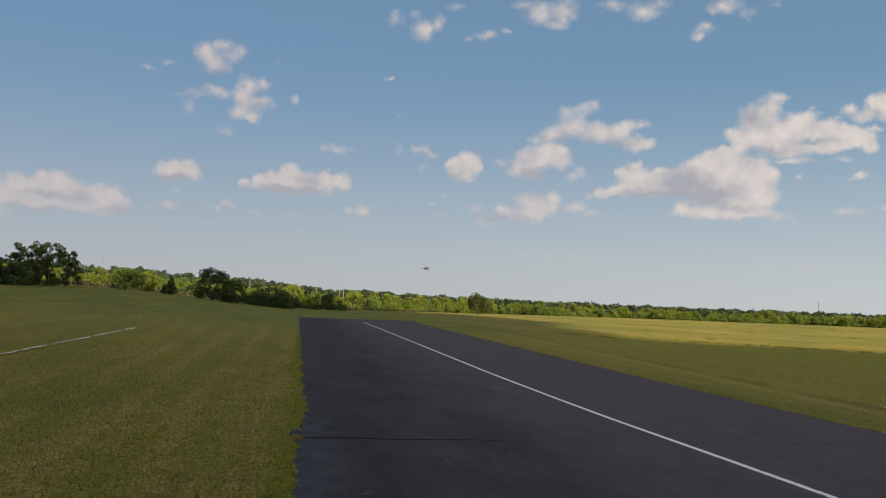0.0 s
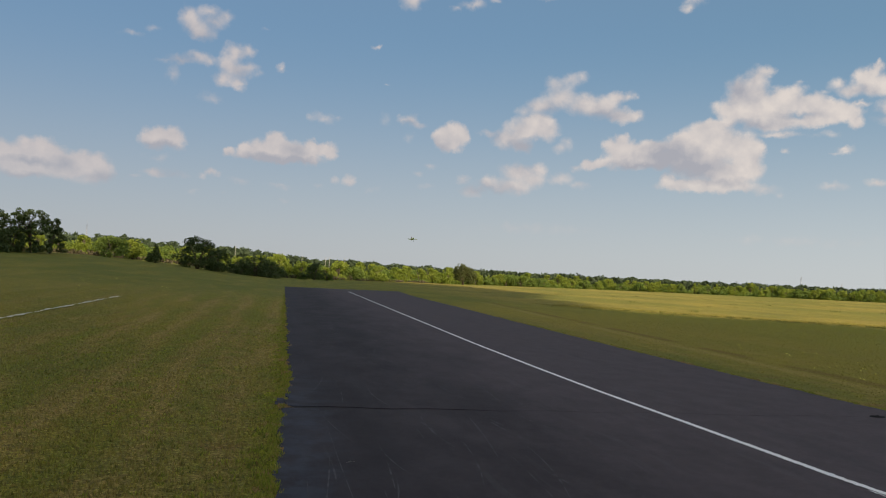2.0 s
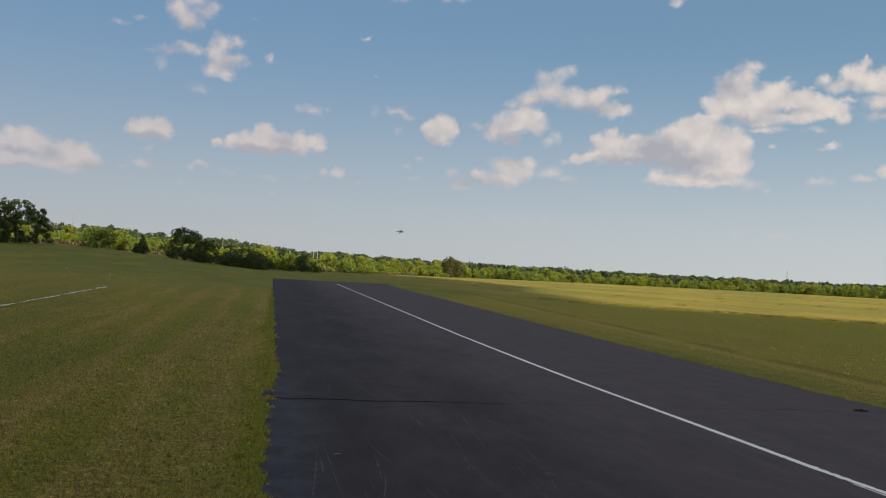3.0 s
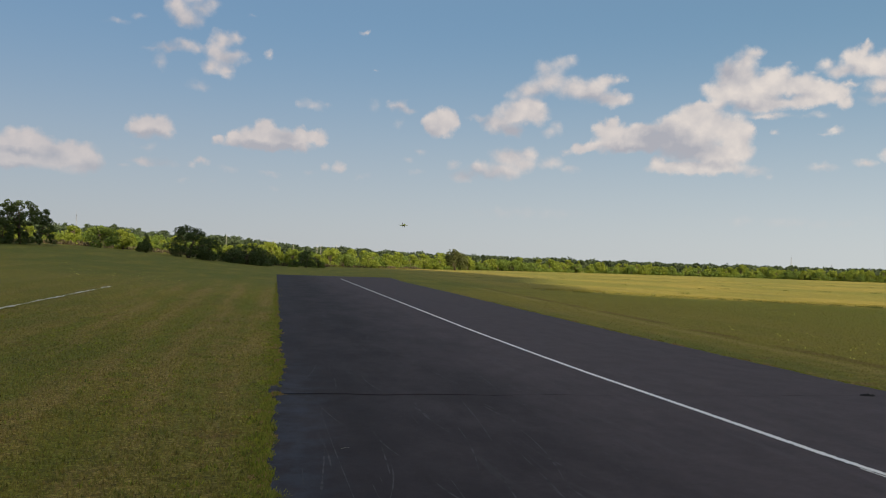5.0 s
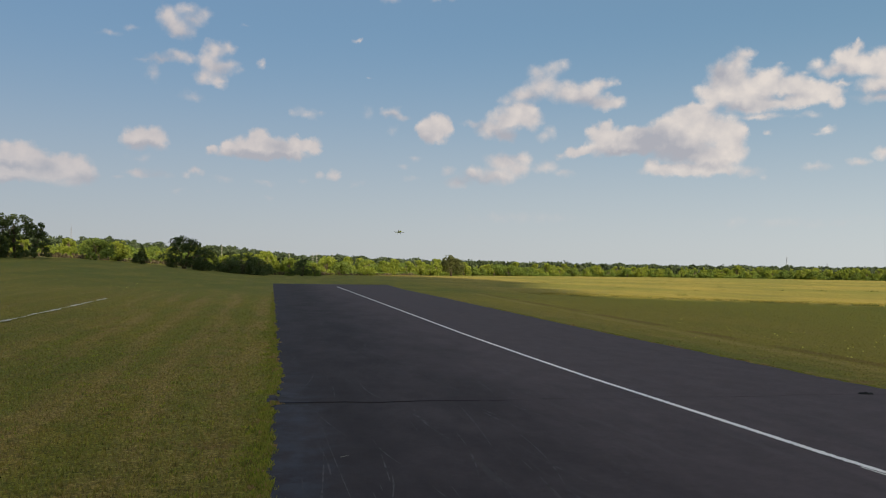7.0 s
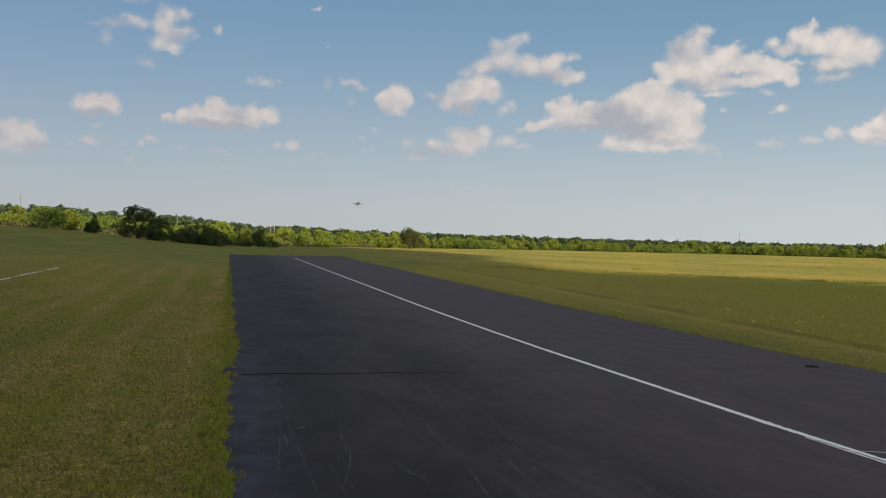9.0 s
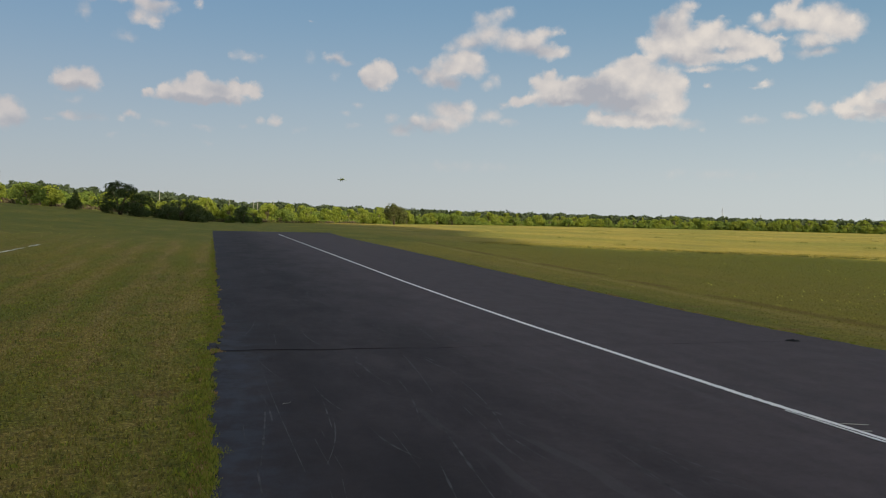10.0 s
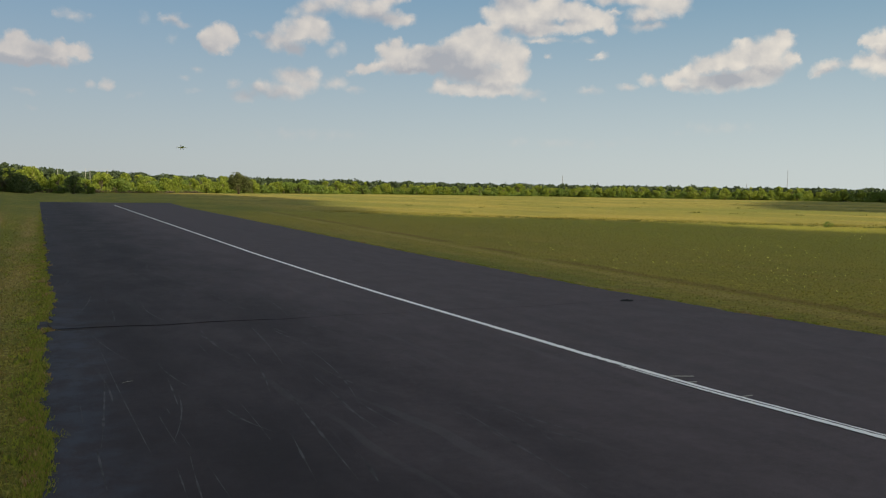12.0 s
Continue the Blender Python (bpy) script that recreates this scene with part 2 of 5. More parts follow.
def cloud_field(name, heaps):
    """A node group that gives the depth of soft puffs at a bearing and height."""
    field = bpy.data.node_groups.new(name, "ShaderNodeTree")
    field.interface.new_socket("at", in_out="INPUT", socket_type="NodeSocketVector")
    field.interface.new_socket("depth", in_out="OUTPUT", socket_type="NodeSocketFloat")
    g_in, g_out = field.nodes.new("NodeGroupInput"), field.nodes.new("NodeGroupOutput")
    total = None
    for az, el, ra, re, w in heaps:
        ra, re = ra * PUFF, re * PUFF
        m = node(field, "ShaderNodeMapping", {0: g_in.outputs[0], 1: (-az / ra, -el / re, 0), 3: (1 / ra, 1 / re, 1)})
        s = node(field, "ShaderNodeTexGradient", {0: m.outputs[0]}, gradient_type="SPHERICAL").outputs["Fac"]
        s = calc(field, "POWER", calc(field, "MULTIPLY", s, w), 3.0)
        total = s if total is None else calc(field, "ADD", total, s)
    field.links.new(calc(field, "POWER", total, 1 / 3), g_out.inputs[0])
    return field


way = node(wt, "ShaderNodeTexCoord").outputs["Generated"]
xyz = node(wt, "ShaderNodeSeparateXYZ", {0: way}).outputs
az = calc(wt, "MULTIPLY", calc(wt, "ARCTAN2", xyz[0], xyz[1]), 57.2958)
el = calc(wt, "MULTIPLY", calc(wt, "ARCSINE", xyz[2]), 57.2958)
flat = node(wt, "ShaderNodeCombineXYZ", {0: az, 1: el, 2: 0.0}).outputs[0]


def billow(scale, detail, rough, reach):
    """A small wander of the look-up point that tears the puffs' outlines."""
    b = node(wt, "ShaderNodeTexNoise", {"Vector": way, "Scale": scale, "Detail": detail, "Roughness": rough}).outputs["Color"]
    b = node(wt, "ShaderNodeVectorMath", {0: b, 1: (0.5, 0.5, 0.5)}, operation="SUBTRACT").outputs[0]
    return node(wt, "ShaderNodeVectorMath", {0: b, 1: reach}, operation="MULTIPLY").outputs[0]


def depth_at(heaps, name, at):
    g = wt.nodes.new("ShaderNodeGroup")
    g.node_tree = cloud_field(name, heaps)
    wt.links.new(at, g.inputs[0])
    return g.outputs[0]


at = node(wt, "ShaderNodeVectorMath", {0: flat, 1: billow(60.0, 6.0, 0.60, (1.2, 1.0, 0.0))}, operation="ADD").outputs[0]
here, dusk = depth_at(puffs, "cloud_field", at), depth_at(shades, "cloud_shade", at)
fine = node(wt, "ShaderNodeTexNoise", {"Vector": way, "Scale": 58.0, "Detail": 6.0, "Roughness": 0.55}).outputs["Fac"]
fine = calc(wt, "SUBTRACT", fine, 0.5)
lump = node(wt, "ShaderNodeTexVoronoi", {"Vector": node(wt, "ShaderNodeVectorMath", {0: way, 1: billow(60.0, 3.0, 0.5, (0.02, 0.02, 0.02))}, operation="ADD").outputs[0],
                                         "Scale": 62.0, "Smoothness": 0.8}, feature="SMOOTH_F1").outputs["Distance"]
lump = calc(wt, "SUBTRACT", 0.42, lump)
body = calc(wt, "MULTIPLY_ADD", fine, 0.34, calc(wt, "MULTIPLY_ADD", lump, 0.16, here))
cover = calc(wt, "MULTIPLY", ramp01(wt, body, 0.03, 0.58), ramp01(wt, here, 0.0, 0.16))
# brighter broken cloud added overhead and out of view, to lift the shaded ground
rest = node(wt, "ShaderNodeTexNoise", {"Vector": way, "Scale": 5.0, "Detail": 8.0, "Roughness": 0.6}).outputs["Fac"]
aside = ramp01(wt, calc(wt, "ABSOLUTE", calc(wt, "SUBTRACT", az, 10.0)), 52.0, 64.0)
overhead = ramp01(wt, el, 24.0, 34.0)
outside = calc(wt, "MAXIMUM", aside, overhead)
rest = calc(wt, "MULTIPLY", ramp01(wt, rest, 0.46, 0.60), calc(wt, "MULTIPLY", outside, ramp01(wt, el, 3.0, 10.0)))
cover = calc(wt, "MAXIMUM", cover, rest)
haze = ramp01(wt, el, 2.0, 8.0, 0.6, 1.0)
cover = calc(wt, "MULTIPLY", calc(wt, "MULTIPLY", cover, haze), 0.93)
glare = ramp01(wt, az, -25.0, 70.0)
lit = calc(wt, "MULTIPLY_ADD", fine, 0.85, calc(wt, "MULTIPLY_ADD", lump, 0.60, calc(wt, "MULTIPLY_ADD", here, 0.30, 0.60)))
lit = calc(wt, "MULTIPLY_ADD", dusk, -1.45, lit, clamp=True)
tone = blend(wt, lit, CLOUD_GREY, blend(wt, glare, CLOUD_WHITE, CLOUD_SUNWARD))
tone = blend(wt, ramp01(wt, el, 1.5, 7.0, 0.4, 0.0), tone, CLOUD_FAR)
tone = blend(wt, outside, tone, CLOUD_FILL)

sky = node(wt, "ShaderNodeTexSky", sky_type="NISHITA", sun_disc=False, sun_elevation=radians(SUN_EL), sun_rotation=radians(SUN_AZ),
           altitude=10.0, air_density=1.0, dust_density=0.8, ozone_density=1.0).outputs[0]
air = blend(wt, ramp01(wt, el, -2.0, 17.0), blend(wt, glare, HAZE_TONE, HAZE_SUNWARD), blend(wt, glare, HIGH_TONE, HIGH_SUNWARD))
veil = blend(wt, ramp01(wt, el, 0.0, 30.0, 0.9, 0.45), sky, air)
clear = node(wt, "ShaderNodeBackground", {"Color": veil, "Strength": SKY_STRENGTH})
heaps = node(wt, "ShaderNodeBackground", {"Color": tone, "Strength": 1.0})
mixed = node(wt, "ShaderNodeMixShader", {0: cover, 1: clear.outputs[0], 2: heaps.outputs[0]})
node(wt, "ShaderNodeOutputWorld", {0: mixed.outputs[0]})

sun = new("sun", bpy.data.lights.new("sun", "SUN"))
sun.data.energy, sun.data.angle, sun.data.color = 5.0, radians(0.6), (1.0, 0.87, 0.66)
sun.matrix_world = look(SUN_DIR * 100, (0, 0, 0))

# ---- materials ----
def material(name):
    m = bpy.data.materials.new(name)
    m.use_nodes = True
    m.node_tree.nodes.clear()
    return m, m.node_tree


def finish(t, shader):
    node(t, "ShaderNodeOutputMaterial", {0: shader})


def place(t):
    return node(t, "ShaderNodeTexCoord").outputs["Object"]


def noise_at(t, vec, scale, detail=4.0, rough=0.55, out="Fac"):
    return node(t, "ShaderNodeTexNoise", {"Vector": vec, "Scale": scale, "Detail": detail, "Roughness": rough}).outputs[out]


def stretch(t, vec, s, turn=0.0):
    return node(t, "ShaderNodeMapping", {0: vec, 2: (0, 0, radians(turn)), 3: s}).outputs[0]


def bump(t, height, strength, distance):
    return node(t, "ShaderNodeBump", {"Strength": strength, "Distance": distance, "Height": height}).outputs[0]


def principled(t, color, rough=0.8, normal=None, metal=0.0, spec=0.3):
    ins = {"Base Color": color if isinstance(color, bpy.types.NodeSocket) else (*color, 1.0), "Roughness": rough, "Metallic": metal,
           "Specular IOR Level": spec}
    if normal is not None:
        ins["Normal"] = normal
    return node(t, "ShaderNodeBsdfPrincipled", ins).outputs[0]


def plain(name, color, rough=0.6, metal=0.0, grain=0.12, scale=8.0, spec=0.3):
    m, t = material(name)
    n = noise_at(t, place(t), scale, 5.0)
    dark = tuple(c * (1 - grain) for c in color)
    lite = tuple(min(1, c * (1 + grain)) for c in color)
    c = blend(t, ramp01(t, n, 0.3, 0.7), dark, lite)
    finish(t, principled(t, c, rough, bump(t, n, 0.1, 0.01), metal, spec))
    return m


def turf_color(t, p):
    """Mown turf near the runway, rough dry meadow away from it: green, olive, straw and bare soil in streaks and patches."""
    xyz = node(t, "ShaderNodeSeparateXYZ", {0: p}).outputs
    flat = node(t, "ShaderNodeCombineXYZ", {0: xyz[0], 1: xyz[1], 2: 0.0}).outputs[0]
    green, olive, straw, soil = (0.210, 0.212, 0.036), (0.338, 0.272, 0.046), (0.420, 0.285, 0.100), (0.285, 0.160, 0.070)
    swath = noise_at(t, stretch(t, flat, (1.1, 0.05, 1), 2), 0.75, 4.0, 0.6)
    patch = noise_at(t, stretch(t, flat, (1.0, 0.32, 1)), 0.30, 5.0, 0.58)
    mid = noise_at(t, flat, 1.7, 5.0, 0.62)
    clump = noise_at(t, flat, 7.0, 5.0, 0.68)
    trod = ramp01(t, xyz[1], 20.0, 48.0, 1.0, 0.3)
    c = blend(t, calc(t, "MULTIPLY_ADD", calc(t, "SUBTRACT", ramp01(t, patch, 0.36, 0.62), 0.6), trod, 0.6), green, olive)
    c = blend(t, calc(t, "MULTIPLY", ramp01(t, swath, 0.49, 0.64), ramp01(t, xyz[1], 22.0, 55.0, 0.55, 0.22)), c, straw)
    c = blend(t, calc(t, "MULTIPLY", ramp01(t, mid, 0.54, 0.70), calc(t, "MULTIPLY", trod, 0.45)), c, straw)
    c = blend(t, calc(t, "MULTIPLY", ramp01(t, mid, 0.50, 0.36), calc(t, "MULTIPLY", trod, 0.8)), c, green)
    # mower passes, about 1.2 m apart along the runway, scalped brown here and there
    fan = calc(t, "DIVIDE", xyz[0], calc(t, "MULTIPLY_ADD", xyz[1], 0.012, 0.856))
    sway = calc(t, "MULTIPLY_ADD", noise_at(t, stretch(t, flat, (0.6, 0.16, 1)), 1.0, 4.0), 1.0, calc(t, "SUBTRACT", fan, 0.5))
    swing = calc(t, "SINE", calc(t, "MULTIPLY_ADD", sway, 5.87, 4.68))
    swing = calc(t, "MULTIPLY", swing, calc(t, "MULTIPLY", ramp01(t, calc(t, "ABSOLUTE", calc(t, "ADD", fan, 1.2)), 4.6, 2.2, 0.2, 1.0), calc(t, "MULTIPLY", ramp01(t, xyz[1], 65.0, 35.0, 0.4, 1.0), ramp01(t, xyz[1], 7.0, 13.0, 0.35, 1.0))))
    worn = noise_at(t, stretch(t, flat, (1.2, 0.14, 1), -1), 1.1, 5.0, 0.65)
    c = blend(t, calc(t, "MULTIPLY", ramp01(t, swing, -0.1, 0.95), calc(t, "MULTIPLY", ramp01(t, worn, 0.39, 0.57), 0.70)), c, (0.425, 0.300, 0.098))
    c = blend(t, calc(t, "MULTIPLY", ramp01(t, swing, 0.1, -0.9), calc(t, "MULTIPLY", ramp01(t, worn, 0.58, 0.42), 0.62)), c, (0.215, 0.236, 0.028))
    c = blend(t, calc(t, "MULTIPLY", ramp01(t, noise_at(t, flat, 0.8, 6.0, 0.72), 0.57, 0.69), calc(t, "MULTIPLY", trod, 0.75)), c, soil)
    c = blend(t, ramp01(t, clump, 0.48, 0.34, 0.0, 0.6), c, (0.078, 0.062, 0.024))
    c = blend(t, ramp01(t, clump, 0.54, 0.68, 0.0, 0.55), c, (0.240, 0.265, 0.042))
    rut = calc(t, "ABSOLUTE", calc(t, "SUBTRACT", calc(t, "MULTIPLY_ADD", xyz[1], -0.07, calc(t, "MULTIPLY_ADD", mid, 0.5, xyz[0])), 10.5))
    rut = calc(t, "MULTIPLY", ramp01(t, rut, 0.34, 0.08), ramp01(t, noise_at(t, flat, 0.35, 3.0), 0.36, 0.52))
    # right turf lighter, then greener outward, with uneven cloud shade partly in the colour
    c = blend(t, calc(t, "MULTIPLY", ramp01(t, xyz[0], 8.6, 12.0), 0.65), c, (0.350, 0.292, 0.040))
    c = blend(t, calc(t, "MULTIPLY", ramp01(t, xyz[0], 13.0, 26.0), ramp01(t, patch, 0.30, 0.62, 0.25, 0.75)), c, (0.300, 0.295, 0.034))
    speck = calc(t, "MULTIPLY_ADD", noise_at(t, flat, 38.0, 3.0, 0.6), 0.6, calc(t, "MULTIPLY", noise_at(t, flat, 17.0, 3.0, 0.6), 0.6))
    speck = ramp01(t, speck, 0.42, 0.80, 0.5, 1.75)
    speck = calc(t, "MULTIPLY_ADD", calc(t, "SUBTRACT", speck, 1.0), ramp01(t, xyz[0], 4.0, 10.0, 1.0, 0.55), 1.0)
    c = blend(t, 1.0, c, node(t, "ShaderNodeCombineXYZ", {0: speck, 1: speck, 2: speck}).outputs[0], "MULTIPLY")
    pale = calc(t, "ABSOLUTE", calc(t, "SUBTRACT", calc(t, "MULTIPLY_ADD", xyz[1], -0.07, calc(t, "MULTIPLY_ADD", mid, 0.5, xyz[0])), 9.9))
    c = blend(t, calc(t, "MULTIPLY", ramp01(t, pale, 0.40, 0.05), ramp01(t, worn, 0.36, 0.56, 0.0, 0.6)), c, (0.460, 0.350, 0.100))
    c = blend(t, calc(t, "MULTIPLY", rut, 0.45), c, (0.190, 0.085, 0.036))
    # far turf greener, with its deeper shade put into the colour
    c = blend(t, calc(t, "MULTIPLY", ramp01(t, xyz[1], 42.0, 70.0), calc(t, "MULTIPLY", ramp01(t, patch, 0.66, 0.40, 0.35, 1.0), 0.85)), c, (0.172, 0.196, 0.036))
    # the unmown meadow past the mown edge
    edge = calc(t, "MULTIPLY_ADD", xyz[0], 1.19, calc(t, "ADD", xyz[1], -79.5))
    edge = calc(t, "MULTIPLY_ADD", noise_at(t, flat, 0.25, 3.0), 6.0, edge)
    meadow = calc(t, "MULTIPLY", ramp01(t, edge, 0.0, 5.0), ramp01(t, xyz[0], 13.0, 22.0))
    drift = noise_at(t, stretch(t, flat, (1.0, 0.34, 1), -8), 0.06, 5.0, 0.58)
    dry = blend(t, ramp01(t, drift, 0.42, 0.60), (0.375, 0.300, 0.062), (0.240, 0.232, 0.044))
    dry = blend(t, calc(t, "MULTIPLY", ramp01(t, noise_at(t, stretch(t, flat, (1.0, 0.3, 1), -5), 0.22, 5.0, 0.62), 0.50, 0.72), 0.65), dry, (0.19, 0.19, 0.048))
    sweep = noise_at(t, stretch(t, flat, (1.0, 0.5, 1), 10), 0.035, 4.0, 0.55)
    dry = blend(t, ramp01(t, sweep, 0.50, 0.64, 0.0, 0.7), dry, (0.205, 0.218, 0.040))
    dry = blend(t, ramp01(t, noise_at(t, stretch(t, flat, (1.0, 0.4, 1)), 1.1, 4.0, 0.6), 0.42, 0.70, 0.0, 0.3), dry, (0.17, 0.15, 0.036))
    return blend(t, meadow, c, dry)


def turf_material():
    m, t = material("turf")
    p = place(t)
    c = turf_color(t, p)
    grain = noise_at(t, p, 30.0, 5.0, 0.7)
    # low grain darkened, as shaded gaps between the blades
    c = blend(t, ramp01(t, grain, 0.30, 0.70, 0.62, 0.0), c, (0.035, 0.032, 0.011))
    finish(t, principled(t, c, 0.92, bump(t, grain, 0.8, 0.05), 0.0, 0.08))
    return m


def asphalt_material():
    m, t = material("asphalt")
    p = place(t)
    xyz = node(t, "ShaderNodeSeparateXYZ", {0: p}).outputs
    grain = noise_at(t, p, 95.0, 3.0, 0.7)
    blot = noise_at(t, stretch(t, p, (1.0, 0.35, 1)), 0.9, 6.0, 0.62)
    lane = noise_at(t, stretch(t, p, (2.2, 0.10, 1), 3), 1.0, 4.0, 0.6)
    c = blend(t, ramp01(t, blot, 0.34, 0.68), (0.0330, 0.0290, 0.0304), (0.0540, 0.0468, 0.0482))
    c = blend(t, calc(t, "MULTIPLY", ramp01(t, calc(t, "MULTIPLY_ADD", blot, 3.0, xyz[0]), 2.4, 6.6), 0.85), c, (0.108, 0.0905, 0.0905))
    c = blend(t, calc(t, "MULTIPLY", ramp01(t, lane, 0.52, 0.72), 0.25), c, (0.058, 0.056, 0.057))
    coarse = calc(t, "MULTIPLY_ADD", noise_at(t, p, 12.0, 4.0, 0.7), 0.6, calc(t, "MULTIPLY", noise_at(t, stretch(t, p, (2.0, 1.0, 1), 6), 1.6, 5.0, 0.65), 0.45))
    coarse = ramp01(t, coarse, 0.34, 0.72, 0.89, 1.11)
    coarse = calc(t, "MULTIPLY", coarse, ramp01(t, noise_at(t, stretch(t, p, (1.0, 0.7, 1)), 2.3, 6.0, 0.66), 0.34, 0.66, 0.92, 1.07))
    c = blend(t, 1.0, c, node(t, "ShaderNodeCombineXYZ", {0: coarse, 1: calc(t, "MULTIPLY", coarse, 0.955), 2: calc(t, "MULTIPLY", coarse, 1.01)}).outputs[0], "MULTIPLY")
    # pale scuffs left by wheels, in long bent strokes
    bent = node(t, "ShaderNodeVectorMath", {0: stretch(t, p, (1, 0.30, 1), -16), 1: noise_at(t, p, 0.32, 2.0, 0.5, "Color")}, operation="ADD").outputs[0]
    scuff = noise_at(t, stretch(t, bent, (6.5, 0.55, 1)), 1.0, 2.0, 0.4)
    scuff = calc(t, "MULTIPLY", ramp01(t, scuff, 0.63, 0.67), ramp01(t, noise_at(t, p, 0.6, 3.0), 0.44, 0.60))
    c = blend(t, calc(t, "MULTIPLY", scuff, 0.16), c, (0.13, 0.13, 0.13))
    # bluish sealed band along the turf side, its sheen put into the colour
    band = calc(t, "MULTIPLY_ADD", noise_at(t, p, 1.6, 5.0, 0.65), 1.5, calc(t, "MULTIPLY", xyz[0], -1.0))
    band = calc(t, "MULTIPLY", ramp01(t, band, -0.05, 0.80), ramp01(t, xyz[1], 10.5, 16.0, 1.0, 0.25))
    band = calc(t, "MULTIPLY", band, ramp01(t, noise_at(t, stretch(t, p, (1.3, 1.1, 1)), 1.9, 6.0, 0.7), 0.36, 0.64, 0.10, 1.0))
    c = blend(t, calc(t, "MULTIPLY", band, 0.75), c, (0.048, 0.057, 0.080))
    c = blend(t, ramp01(t, grain, 0.3, 0.8, 0.35, 0.0), c, (0.016, 0.016, 0.018))
    rough = calc(t, "MULTIPLY_ADD", band, -0.14, 0.86)
    finish(t, principled(t, c, rough, bump(t, grain, 0.35, 0.004), 0.0, 0.11))
    return m


def paint_material():
    m, t = material("road_paint")
    p = place(t)
    wear = noise_at(t, p, 9.0, 6.0, 0.7)
    chip = noise_at(t, p, 42.0, 5.0, 0.7)
    c = blend(t, ramp01(t, wear, 0.60, 0.75), (0.80, 0.79, 0.77), (0.34, 0.33, 0.33))
    c = blend(t, ramp01(t, chip, 0.64, 0.70), c, (0.08, 0.08, 0.08))
    finish(t, principled(t, c, 0.75, bump(t, wear, 0.2, 0.003)))
    return m


def leaf_material(name, a, b, glow=0.35):
    """Leaves: each sways between two greens, tree by tree and leaf by leaf, and lets light through."""
    m, t = material(name)
    isl = node(t, "ShaderNodeNewGeometry").outputs["Random Per Island"]
    each = node(t, "ShaderNodeObjectInfo").outputs["Random"]
    f = calc(t, "MULTIPLY_ADD", isl, 0.55, calc(t, "MULTIPLY", each, 0.45))
    c = blend(t, f, a, b)
    c = blend(t, calc(t, "MULTIPLY", ramp01(t, noise_at(t, place(t), 0.7, 3.0), 0.4, 0.7), 0.5), c, tuple(0.6 * v for v in a))
    d = principled(t, c, 0.6, None, 0.0, 0.25)
    tr = node(t, "ShaderNodeBsdfTranslucent", {0: c}).outputs[0]
    finish(t, node(t, "ShaderNodeMixShader", {0: glow, 1: d, 2: tr}).outputs[0])
    return m


def blade_material(name, tones, own=1.0):
    """Grass blades: their own tones, blade by blade, over the turf's colour where they stand."""
    m, t = material(name)
    isl = node(t, "ShaderNodeNewGeometry").outputs["Random Per Island"]
    r = t.nodes.new("ShaderNodeValToRGB")
    while len(r.color_ramp.elements) < len(tones):
        r.color_ramp.elements.new(0.5)
    for i, c in enumerate(tones):
        r.color_ramp.elements[i].position = i / (len(tones) - 1)
        r.color_ramp.elements[i].color = (*c, 1)
    t.links.new(isl, r.inputs[0])
    c = r.outputs[0] if own == 1.0 else blend(t, own, turf_color(t, place(t)), r.outputs[0])
    d = principled(t, c, 0.7, None, 0.0, 0.2)
    tr = node(t, "ShaderNodeBsdfTranslucent", {0: c}).outputs[0]
    finish(t, node(t, "ShaderNodeMixShader", {0: 0.3, 1: d, 2: tr}).outputs[0])
    return m


TURF, ASPHALT, PAINT = turf_material(), asphalt_material(), paint_material()
BARK = plain("bark", (0.10, 0.075, 0.055), 0.9, grain=0.4, scale=6)
LEAF_SCRUB = leaf_material("leaf_scrub", (0.185, 0.248, 0.032), (0.300, 0.335, 0.046), 0.48)
LEAF_MID = leaf_material("leaf_mid", (0.120, 0.185, 0.032), (0.198, 0.252, 0.046), 0.46)
LEAF_DARK = leaf_material("leaf_dark", (0.052, 0.080, 0.024), (0.112, 0.146, 0.040), 0.32)
LEAF_OLIVE = leaf_material("leaf_olive", (0.066, 0.080, 0.022), (0.118, 0.124, 0.034), 0.3)
LEAF_FAR = leaf_material("leaf_far", (0.044, 0.066, 0.032), (0.080, 0.106, 0.044), 0.25)
TWIG = leaf_material("dry_brush", (0.060, 0.048, 0.026), (0.120, 0.098, 0.050), 0.15)
BLADE = blade_material("turf_blade", [(0.095, 0.135, 0.026), (0.280, 0.215, 0.048), (0.160, 0.200, 0.034), (0.340, 0.225, 0.090), (0.060, 0.068, 0.020), (0.250, 0.260, 0.042)], 0.5)
BLADE_LUSH = blade_material("verge_blade", [(0.130, 0.170, 0.022), (0.300, 0.330, 0.040), (0.340, 0.280, 0.066), (0.200, 0.240, 0.028)])
BLADE_DRY = blade_material("meadow_blade", [(0.28, 0.22, 0.055), (0.20, 0.18, 0.04), (0.24, 0.20, 0.048), (0.15, 0.15, 0.034)], 0.7)
BLADE_WEED = blade_material("weed_leaf", [(0.120, 0.175, 0.028), (0.390, 0.400, 0.046), (0.220, 0.265, 0.034), (0.080, 0.100, 0.024)], 0.85)
BLADE_DARK = blade_material("weed_stem", [(0.070, 0.090, 0.022), (0.110, 0.125, 0.026), (0.150, 0.140, 0.036)], 0.9)
BLADE_DEAD = blade_material("dead_straw", [(0.42, 0.26, 0.11), (0.30, 0.18, 0.075), (0.50, 0.36, 0.17)], 0.9)
SCUFF = plain("scuffed_asphalt", (0.047, 0.0435, 0.047), 0.9, grain=0.6, scale=6)
